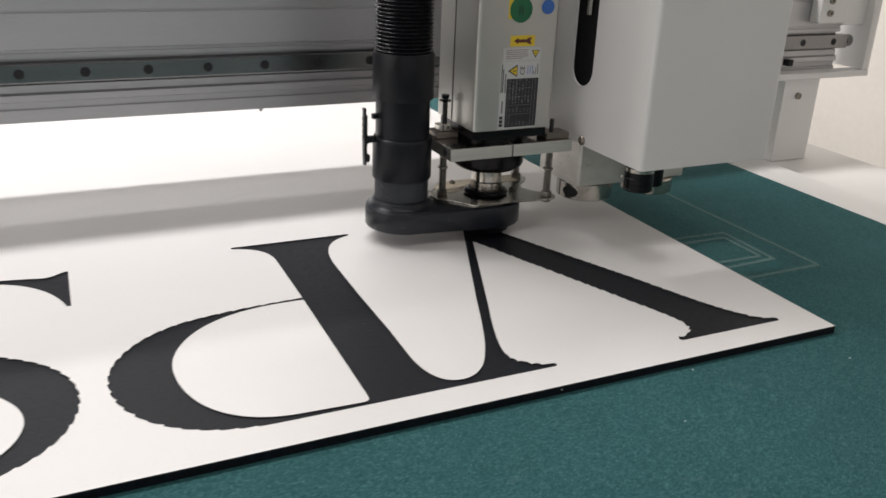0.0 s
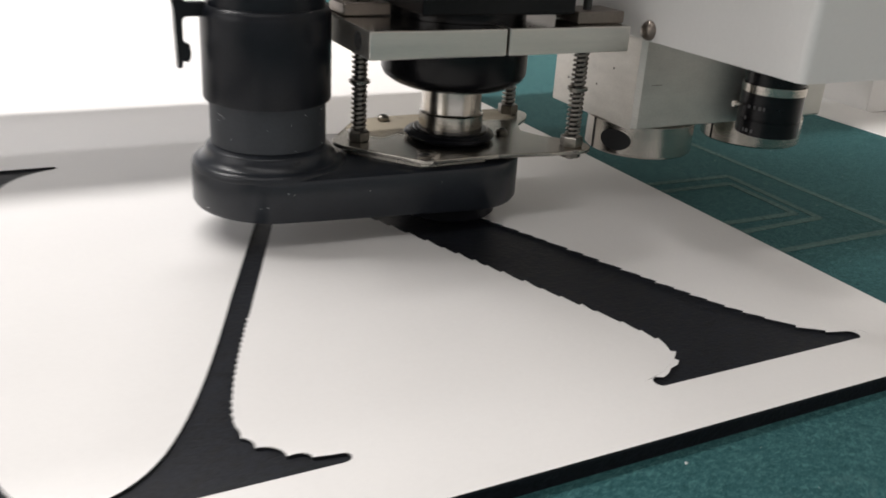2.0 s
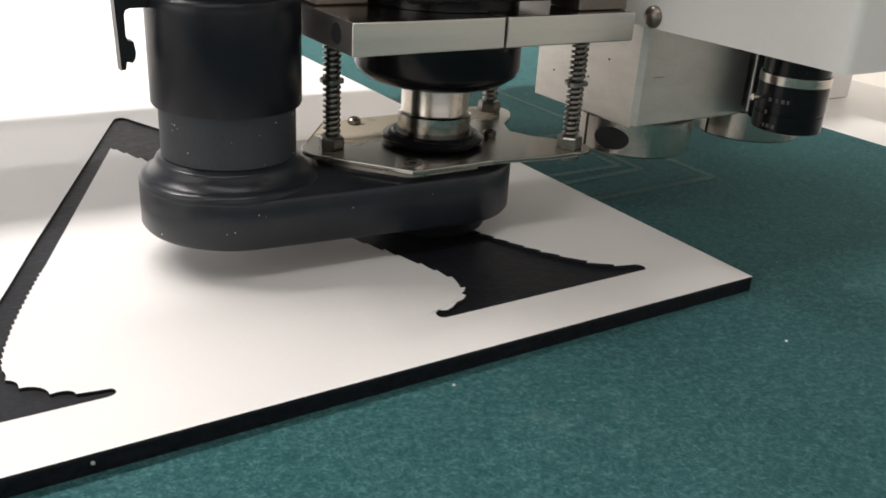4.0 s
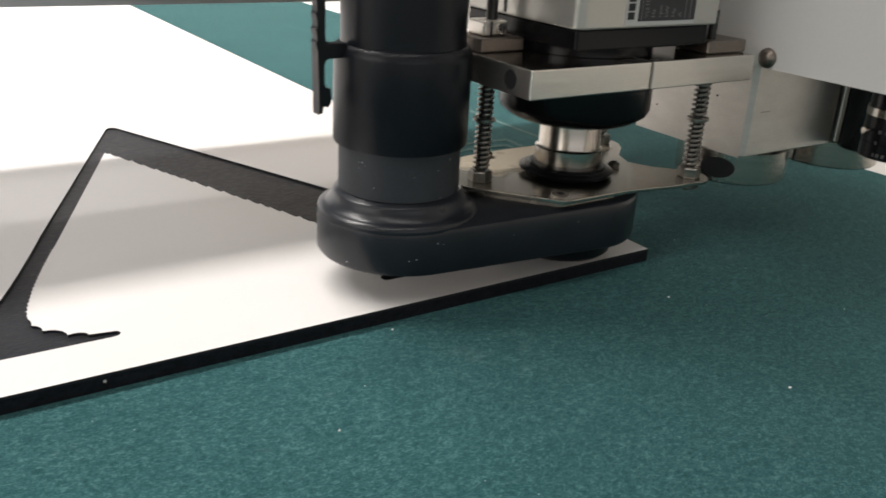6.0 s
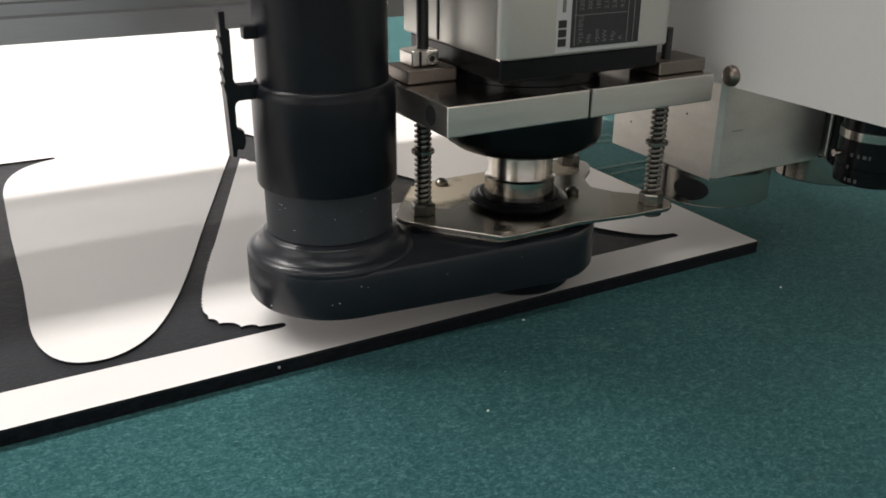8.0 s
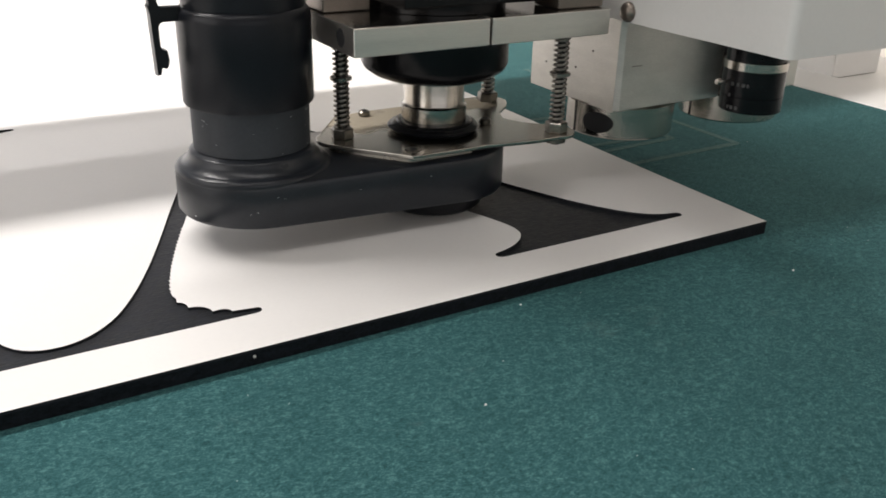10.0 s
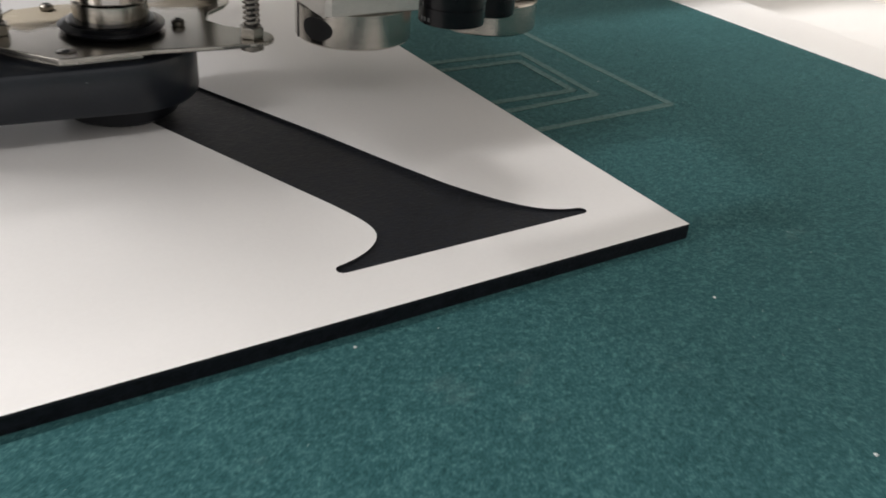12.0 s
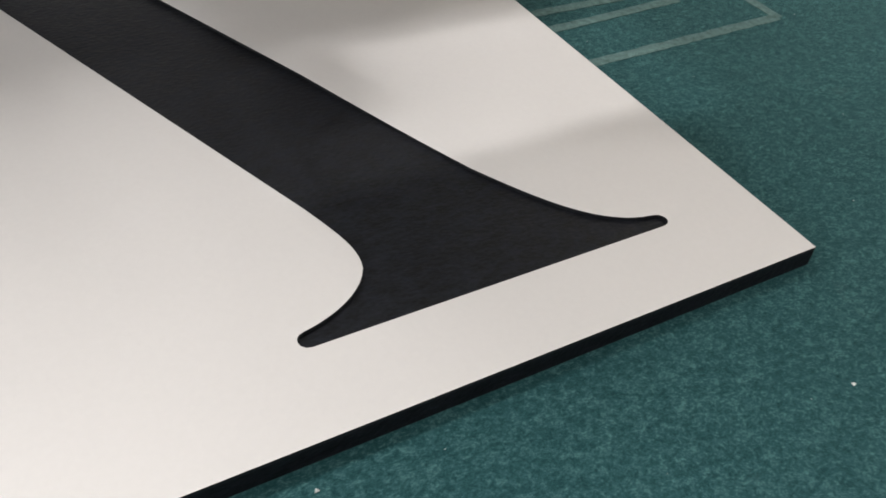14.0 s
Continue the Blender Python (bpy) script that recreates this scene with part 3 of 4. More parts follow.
def chips():
    """Tiny white cuttings lying on the felt."""
    spots = [(-0.1383, -0.0059), (-0.0382, -0.1062), (-0.0208, -0.0336), (-0.1854, -0.0553)]
    for _ in range(150):
        spots.append((RNG.uniform(-0.7, 0.22), RNG.uniform(-0.28, -0.004)))
    for _ in range(70):
        spots.append((RNG.uniform(0.01, 0.24), RNG.uniform(-0.05, 0.6)))
    floor_from = len(spots)
    for _ in range(14):
        spots.append((RNG.uniform(-0.352, -0.322), RNG.uniform(0.10, 0.27)))
    b = bmesh.new()
    for k, (x, y) in enumerate(spots):
        z = FLOOR + 0.00002 if k >= floor_from else -0.0009
        r = 0.00065 if k < 4 else (RNG.uniform(0.00009, 0.00022) if k < floor_from else RNG.uniform(0.00008, 0.00018))
        a = RNG.uniform(0, 6.28)
        vs = [b.verts.new((x + r * math.cos(a + i * 2.1) * (1.5 if i == 0 else 1), y + r * math.sin(a + i * 2.1), z)) for i in range(3)]
        tip = b.verts.new((x, y, z + r))
        for i in range(3):
            b.faces.new((vs[i], vs[(i + 1) % 3], tip))
        b.faces.new(vs[::-1])
    thing("plastic_cuttings", b, SPECK, "tiny white plastic cuttings strewn on felt and board", "cuttings", kind="stuff")


chips()


# ---------------------------------------------------------------- the gantry
def gantry():
    g = tagged(new("gantry"), "aluminium gantry beam with a steel linear rail", "machine gantry")
    prof = [(0.177, 0.0955), (0.177, 0.1065), (0.1792, 0.1075), (0.1792, 0.1125), (0.1755, 0.1140), (0.1755, 0.1195), (0.1790, 0.1210), (0.1790, 0.1275), (0.184, 0.1285), (0.184, 0.1490),
            (0.1775, 0.1500), (0.1775, 0.1545), (0.1790, 0.1552), (0.1790, 0.1572), (0.1775, 0.1580), (0.1775, 0.1880), (0.1788, 0.1886), (0.1788, 0.1900), (0.1775, 0.1906),
            (0.1775, 0.2200), (0.2050, 0.2200), (0.2050, 0.1300), (0.2760, 0.1300), (0.2760, 0.0955)]
    b = prism(prof, [], 0, 2.35)
    move(b, Matrix(((0, 0, 1, -1.92), (1, 0, 0, 0), (0, 1, 0, 0), (0, 0, 0, 1))))
    part("beam", b, ANODISED, g, "grey anodised aluminium beam with grooves")
    rail = part("rail", box(-1.9, 0.438, 0.1695, 0.1842, 0.1305, 0.1475, 0.0012), RAILSTEEL, g, "polished steel linear rail with bolt holes")
    for k in range(-24, 19):
        x = -0.532 + 0.0525 * k
        if x < 0.42:
            part("rail_hole", rod((x, 0.1696, 0.139), (x, 0.1692, 0.139), 0.0042, 20), DARK, rail)
    part("drip", lathe([(0.001, 0), (0.002, 0.002), (0.002, 0.004)], -0.325, 0.18, 12), ANODISED, g).location.z = 0.0925
    # the right-hand end: a bottom plate, an end plate, a stop block and the leg
    part("bottom_plate", box(0.30, 0.468, 0.153, 0.1750, 0.0962, 0.1040, 0.001), PAINT, g)
    part("end_plate", box(0.4565, 0.468, 0.154, 0.295, 0.1043, 0.24, 0.001), PAINT, g, "white steel end plate")
    part("stop_block", box(0.371, 0.417, 0.1600, 0.177, 0.163, 0.225, 0.002), PAINT, g)
    part("stop_plate", box(0.4175, 0.4560, 0.1660, 0.180, 0.160, 0.225, 0.001), PAINT, g)
    for z in (0.176, 0.191):
        bolt = part("bolt", rod((0.386, 0.1600, z), (0.386, 0.1572, z), 0.0040, 18), DARKSTEEL, g)
        part("bolt_socket", rod((0.386, 0.1571, z), (0.386, 0.1569, z), 0.0018, 6), DARK, bolt)
    part("rail_stop", rod((0.4382, 0.1770, 0.139), (0.4470, 0.1770, 0.139), 0.0078, 24), RAILSTEEL, g)
    part("buffer", box(0.339, 0.347, 0.166, 0.176, 0.111, 0.119, 0.0008), RUBBER, g)
    leg = part("leg", box(0.333, 0.392, 0.160, 0.274, -0.0107, 0.0953, 0.0012), PAINT, g, "white painted gantry leg")
    bolt = part("bolt", rod((0.358, 0.1602, 0.0742), (0.358, 0.1572, 0.0742), 0.0042, 18), DARKSTEEL, leg)
    part("far_leg", box(-1.99, -1.92, 0.160, 0.285, 0.0052, 0.25, 0.0015), PAINT, g)
    MOVERS.append((g, [(t, pose(0, y, 0)) for t, x, y in HEAD]))


gantry()


# ---------------------------------------------------------------- the routing head
def stadium(c0, r0, c1, r1, n=28):
    """Outline round two circles and the tangents between them."""
    pts = []
    a = math.atan2(c1[1] - c0[1], c1[0] - c0[0])
    for k in range(n + 1):
        w = a + math.pi / 2 + math.pi * k / n
        pts.append((c0[0] + r0 * math.cos(w), c0[1] + r0 * math.sin(w)))
    for k in range(n + 1):
        w = a - math.pi / 2 + math.pi * k / n
        pts.append((c1[0] + r1 * math.cos(w), c1[1] + r1 * math.sin(w)))
    return pts


def stack(rings):
    """A solid from outlines of the same count at rising heights."""
    b = bmesh.new()
    rows = [[b.verts.new((x, y, z)) for x, y in pts] for pts, z in rings]
    for lo, hi in zip(rows, rows[1:]):
        n = len(lo)
        for k in range(n):
            b.faces.new((lo[k], lo[(k + 1) % n], hi[(k + 1) % n], hi[k]))
    b.faces.new(rows[0][::-1])
    b.faces.new(rows[-1])
    return b


def helix(cx, cy, z0, z1, r, wire, pitch, seg=14, ring=6):
    b = bmesh.new()
    turns = (z1 - z0) / pitch
    n = int(turns * seg)
    rows = []
    for k in range(n + 1):
        a = 2 * math.pi * k / seg
        z = z0 + (z1 - z0) * k / n
        row = []
        for j in range(ring):
            w = 2 * math.pi * j / ring
            rr = r + wire * math.cos(w)
            row.append(b.verts.new((cx + rr * math.cos(a), cy + rr * math.sin(a), z + wire * math.sin(w))))
        rows.append(row)
    for p, q in zip(rows, rows[1:]):
        for j in range(ring):
            b.faces.new((p[j], p[(j + 1) % ring], q[(j + 1) % ring], q[j]))
    b.faces.new(rows[0])
    b.faces.new(rows[-1][::-1])
    return b


def hexnut(cx, cy, z0, z1, r, turn=0.3):
    return stack([(disc_points(cx, cy, r * 0.94, 6, turn), z0), (disc_points(cx, cy, r, 6, turn), z0 + 0.0005), (disc_points(cx, cy, r, 6, turn), z1 - 0.0006), (disc_points(cx, cy, r * 0.9, 6, turn), z1)])


def text(body, size, m, material, parent, name="lettering"):
    cu = bpy.data.curves.new("txt", "FONT")
    cu.body, cu.size, cu.extrude, cu.resolution_u = body, size, 0.00003, 3
    tmp = bpy.data.objects.new("txt", cu)
    me = bpy.data.meshes.new_from_object(tmp)
    bpy.data.objects.remove(tmp)
    me.materials.clear()
    me.materials.append(material)
    me.transform(m)
    ob = new(name, me)
    ob.parent = parent
    return ob


def dust_shoe(h):
    tx, ty = TUBE
    def ring(d):
        return stadium(TUBE, 0.0318 + d, AXIS, 0.0320 + d)
    b = stack([(ring(-0.0030), 0.0168), (ring(-0.0010), 0.0175), (ring(0), 0.0190), (ring(0), 0.0335), (ring(-0.0005), 0.0348), (ring(-0.0020), 0.0356)])
    for v in b.verts:
        if v.co.z < 0.03:    # the underside falls towards the cutter
            v.co.z -= 0.0021 * (v.co.x - TUBE[0]) / (AXIS[0] - TUBE[0])
    shoe = part("dust_shoe", b, PLASTIC, h, "dark grey moulded plastic dust shoe", smooth=35)
    lip = [(0.0316, 0.0342), (0.0317, 0.0354), (0.0314, 0.0362), (0.0309, 0.0368), (0.0302, 0.0372), (0.0294, 0.0374), (0.0288, 0.0376), (0.0282, 0.0381), (0.0275, 0.0388), (0.0268, 0.0397),
           (0.0263, 0.0407), (0.0260, 0.0416), (0.0257, 0.0423), (0.0252, 0.0428), (0.0246, 0.0430), (0.0241, 0.0432), (0.0236, 0.0436)]
    part("socket_lip", lathe(lip, tx, ty, 72), PLASTIC, shoe, smooth=80)
    part("brush_ring", lathe([(0.0215, 0.0063), (0.0228, 0.0075), (0.0235, 0.0165)], *AXIS, 48), RUBBER, shoe, "black brush ring under the shoe", smooth=40)
    b = bmesh.new()
    rng = random.Random(3)
    outl = ring(0.00012)
    for _ in range(10):
        x, y = outl[rng.randrange(len(outl))]
        if y > 0.02:
            x, y = TUBE[0] - 0.0319 * math.cos(rng.uniform(-0.6, 1.5)), TUBE[1] - 0.0319 * math.sin(rng.uniform(0.1, 1.5))
            x, y = (lambda a: (TUBE[0] + 0.0319 * math.cos(a), TUBE[1] + 0.0319 * math.sin(a)))(rng.uniform(3.3, 5.2))
        else:
            f = rng.random()
            x, y = TUBE[0] + (AXIS[0] - TUBE[0]) * f, TUBE[1] + (AXIS[1] - TUBE[1]) * f - 0.0320
        z = 0.0205 + 0.013 * rng.random() ** 2
        r = rng.uniform(0.00007, 0.00016)
        bmesh.ops.create_cube(b, size=r * 2, matrix=Matrix.Translation((x, y, z)))
    tagged(part("dust_flecks", b, SPECK, shoe), "white dust flecks clinging to the plastic", kind="stuff")
    pipe = part("lower_pipe", lathe([(0.0236, 0.0440), (0.0236, 0.0640)], tx, ty, 64), PIPE, h, "dark grey plastic pipe", smooth=40)
    b = bmesh.new()
    for _ in range(16):
        a, z, r = rng.uniform(3.4, 5.9), rng.uniform(0.0445, 0.0600), rng.uniform(0.00006, 0.00014)
        bmesh.ops.create_cube(b, size=r * 2, matrix=Matrix.Translation((tx + 0.0237 * math.cos(a), ty + 0.0237 * math.sin(a), z)))
    tagged(part("dust_flecks", b, SPECK, pipe), "white dust flecks on the grey pipe", kind="stuff")
    sleeve = part("black_sleeve", lathe([(0.0240, 0.0618), (0.0254, 0.0620), (0.0258, 0.0628), (0.0258, 0.0950), (0.0255, 0.0972), (0.0246, 0.0986), (0.0238, 0.0990)], tx, ty, 64), SLEEVE, h, "black plastic coupling sleeve", smooth=40)
    part("upper_pipe", lathe([(0.0234, 0.0985), (0.0234, 0.1345)], tx, ty, 64), SLEEVE, h, smooth=40)
    part("hose_cuff", lathe([(0.0236, 0.1315), (0.0258, 0.1320), (0.0262, 0.1335), (0.0262, 0.1685), (0.0252, 0.1712), (0.0236, 0.1716)], tx, ty, 64), RUBBER, h, "black rubber hose cuff", smooth=40)
    prof = []
    z = 0.1712
    while z < 0.52:
        prof += [(0.0216, z), (0.0218, z + 0.0006), (0.0241, z + 0.0010), (0.0246, z + 0.0016), (0.0241, z + 0.0022)]
        z += 0.0031
    part("hose", lathe(prof, tx, ty, 48), RUBBER, h, "black corrugated suction hose", smooth=50)
    # the clip that stands off the sleeve, with a toothed edge
    side = [(-0.0924, 0.0752), (-0.0909, 0.0752), (-0.0904, 0.0778), (-0.0886, 0.0773), (-0.0877, 0.0786), (-0.0873, 0.0806), (-0.0878, 0.0842), (-0.0896, 0.0846), (-0.0901, 0.0860),
            (-0.0901, 0.0926), (-0.0896, 0.0940), (-0.0884, 0.0946), (-0.0815, 0.0947), (-0.0815, 0.0999), (-0.0884, 0.1000), (-0.0894, 0.1006), (-0.0899, 0.1022), (-0.0898, 0.1186),
            (-0.0911, 0.1190), (-0.0910, 0.1246), (-0.0932, 0.1246), (-0.0930, 0.1188)]
    for z in (0.1150, 0.1094, 0.1042, 0.0996):
        side += [(-0.0930, z + 0.0014), (-0.0936, z + 0.0011), (-0.0930, z - 0.0018)]
    b = move(prism(side, [], 0, 0.0046), Matrix(((1, 0, 0, 0), (0, 0, 1, 0.0318), (0, 1, 0, 0), (0, 0, 0, 1))))
    clip = part("hose_clip", soft_edges(b, 0.0003), RUBBER, h, "black toothed plastic clip")
    part("clip_arm", box(-0.0852, -0.0775, 0.0318, 0.0362, 0.1149, 0.1193, 0.0005), RUBBER, clip)


def arc(cx, cy, r, a0, a1, n=9):
    return [(cx + r * math.cos(radians(a0 + (a1 - a0) * k / n)), cy + r * math.sin(radians(a0 + (a1 - a0) * k / n))) for k in range(n + 1)]


# three rounded lobes round the guide rods
PLATE_CORNERS = [*arc(-0.0165, 0.0352, 0.0115, 120, 222), (-0.0012, -0.0010), (0.0025, -0.0018), (0.0340, -0.0016), (0.0590, -0.0054), *arc(0.0738, 0.0028, 0.0092, 246, 398),
                 (0.0690, 0.0200), (0.0642, 0.0300), (0.0690, 0.0410), (0.0790, 0.0500), *arc(0.0750, 0.0610, 0.0095, -35, 95), (0.0080, 0.0700), (-0.0060, 0.0670)]


def foot(h):
    plate = part("foot_plate", soft_edges(prism(PLATE_CORNERS, [], 0.0381, 0.0400), 0.00045), DUSTY, h, "polished stainless steel foot plate with beige sawdust on it")
    part("under_plate", prism([(x * 0.86 + 0.0005, y * 0.86 + 0.004) for x, y in PLATE_CORNERS if x < 0.05], [], 0.0358, 0.0379), POLISHED, plate)
    x, y = 0.0030, 0.0062
    flush = part("flush_screw", lathe([(0.0036, 0.0399), (0.0036, 0.04015), (0.0030, 0.0403)], x, y, 24), DARKSTEEL, plate, smooth=40)
    part("screw_socket", stack([(disc_points(x, y, 0.0017, 6), 0.0402), (disc_points(x, y, 0.0017, 6), 0.0404)]), DARK, flush)
    for x, y in ((0.0068, 0.0626), (0.0510, 0.0260)):
        part("cap_screw", lathe([(0.0024, 0.0400), (0.0028, 0.0405), (0.0028, 0.0419), (0.0020, 0.0427)], x, y, 18), DARKSTEEL, plate, smooth=40)
        part("screw_socket", stack([(disc_points(x, y, 0.0014, 6), 0.0424), (disc_points(x, y, 0.0014, 6), 0.04285)]), DARK, plate)
    for i, (x, y) in enumerate(((-0.0165, 0.0352), (0.0738, 0.0020), (0.0750, 0.0615))):
        top = (0.1300, 0.1120, 0.1000)[i]
        rodp = part("spring_rod", rod((x, y, 0.0340), (x, y, top), 0.0019 if i else 0.0023, 18), RODSTEEL, h, "steel guide rod with coil springs", smooth=40)
        part("hex_nut", hexnut(x, y, 0.0400, 0.0446, 0.0051), DARKSTEEL, rodp)
        part("spring", helix(x, y, 0.0449, 0.0655, 0.0030, 0.00058, 0.0021), DARKSTEEL, rodp, smooth=60)
        part("spring", helix(x, y, 0.0670, 0.0836, 0.0030, 0.00058, 0.0021), DARKSTEEL, rodp, smooth=60)
        part("washer", lathe([(0.0046, 0.0655), (0.0046, 0.0667)], x, y, 20), DARKSTEEL, rodp)
        part("bottom_screw", lathe([(0.0028, 0.0345), (0.0048, 0.0352), (0.0048, 0.0376)], x, y, 20), DARKSTEEL, rodp)
    x, y = -0.0165, 0.0352
    part("washer", lathe([(0.0052, 0.1262), (0.0052, 0.1272)], x, y, 20), BLACKMETAL, h)
    part("rod_cap", lathe([(0.0034, 0.1290), (0.0034, 0.1318)], x, y, 16), BLACKMETAL, h)
    b = box(-0.0234, -0.0122, 0.0300, 0.0412, 0.1003, 0.1060, 0.0008)
    col = part("shaft_collar", b, BRUSHED, h, "bright aluminium shaft collar")
    part("collar_slot", box(-0.0206, -0.0197, 0.0297, 0.0299, 0.1004, 0.1059), DARK, col)
    part("collar_screw", rod((-0.0158, 0.0301, 0.1031), (-0.0158, 0.0289, 0.1031), 0.0021, 16), STEEL, col)
    part("screw_socket", stack([(disc_points(0, 0, 0.0011, 6), 0), (disc_points(0, 0, 0.0011, 6), 0.0002)]), DARK, col).matrix_local = pose(-0.0158, 0.0289, 0.1031, 90)


def spindle(h):
    ax, ay = AXIS
    part("collet_nut", lathe([(0.0142, 0.0410), (0.0145, 0.0418), (0.0145, 0.0520), (0.0138, 0.0526), (0.0134, 0.0534), (0.0134, 0.0700)], ax, ay, 64), TURNED, h, "turned steel spindle nose", smooth=30)
    seal = lathe([(0.0168, 0.0401), (0.0186, 0.0406), (0.0200, 0.0415), (0.0206, 0.0424), (0.0201, 0.0428), (0.0191, 0.0430), (0.0183, 0.0437), (0.0170, 0.0440)], ax, ay, 64)
    for v in seal.verts:
        a = math.atan2(v.co.y - ay, v.co.x - ax)
        f = 1 + (0.022 * math.sin(3 * a + 0.6) + 0.014 * math.sin(7 * a)) * max(0.0, (v.co.z - 0.0401) / 0.0025)
        v.co.x, v.co.y = ax + (v.co.x - ax) * f, ay + (v.co.y - ay) * f
    part("seal_ring", seal, RUBBER, h, "black rubber seal", smooth=30)
    part("nose_flange", lathe([(0.0170, 0.0434), (0.0170, 0.0444), (0.0165, 0.0450), (0.0148, 0.0452)], ax, ay, 64), BLACKMETAL, h, smooth=30)
    part("spindle_cone", lathe([(0.0200, 0.0648), (0.0240, 0.0651), (0.0275, 0.0665), (0.0310, 0.0690), (0.0322, 0.0715), (0.0322, 0.0838)], ax, ay, 72), BLACKMETAL, h, "black spindle nose cone", smooth=30)
    part("cutter", lathe([(0.0019, 0.0040), (0.0019, 0.0420)], ax, ay, 16), TURNED, h, "slim steel router bit")
    part("spindle_neck", lathe([(0.0300, 0.0950), (0.0300, 0.1075)], ax, ay, 48), BLACKMETAL, h, smooth=40)
    part("spindle_flange", box(-0.0065, 0.0640, -0.0040, 0.0655, 0.0990, 0.1074, 0.001), BLACKMETAL, h)
    # the clamp plate in two halves, split in front
    def clamp(x0, x1):
        b = box(x0, x1, -0.0095, 0.0660, 0.0840, 0.0948, 0.0005)
        for f in b.faces:
            f.material_index = 1 if f.calc_center_median().z > 0.0947 else 0
        return b

    half = part("clamp_half", clamp(-0.0303, 0.0287), (BRUSHED, SMOOTHTOP), h, "brushed aluminium clamp half")
    part("clamp_bolt_hole", rod((-0.03045, 0.0025, 0.0895), (-0.0300, 0.0025, 0.0895), 0.0036, 20), DARK, half)
    part("clamp_half", clamp(0.0299, 0.0895), (BRUSHED, SMOOTHTOP), h, "brushed aluminium clamp half")
    part("slide_block", box(-0.0275, -0.0070, 0.0255, 0.0440, 0.0950, 0.1001, 0.0006), BROWNSTEEL, h)
    part("slide_block", box(0.0660, 0.0895, -0.0040, 0.0140, 0.0950, 0.1001, 0.0006), BROWNSTEEL, h)
    # housing with rounded uprights
    r = 0.004
    pts = []
    for cx, cy, a0 in ((0.0668 - r, 0.0690 - r, 0), (-0.0090 + r, 0.0690 - r, 90), (-0.0090 + r, -0.0072 + r, 180), (0.0668 - r, -0.0072 + r, 270)):
        pts += [(cx + r * math.cos(radians(a0 + 15 * k)), cy + r * math.sin(radians(a0 + 15 * k))) for k in range(7)]
    body = part("spindle_housing", stack([([(x * 0.99 + 0.0003, y * 0.99 + 0.0003) for x, y in pts], 0.1076), (pts, 0.1082), (pts, 0.4200)]), HOUSING, h, "satin silver spindle housing with labels", smooth=30)
    part("housing_seam", box(-0.0093, -0.0090, 0.0360, 0.0368, 0.1085, 0.4200), DARK, body)
    part("side_panel", box(-0.0096, -0.0090, 0.0370, 0.0640, 0.1085, 0.4200, 0.0002), HOUSING, body)
    labels(body)


def flat(x0, x1, z0, z1, lift=0.0):
    """A thin sticker on the housing's front."""
    y = -0.0072 - lift
    return box(x0, x1, y - 0.0002, y - 0.00002, z0, z1)


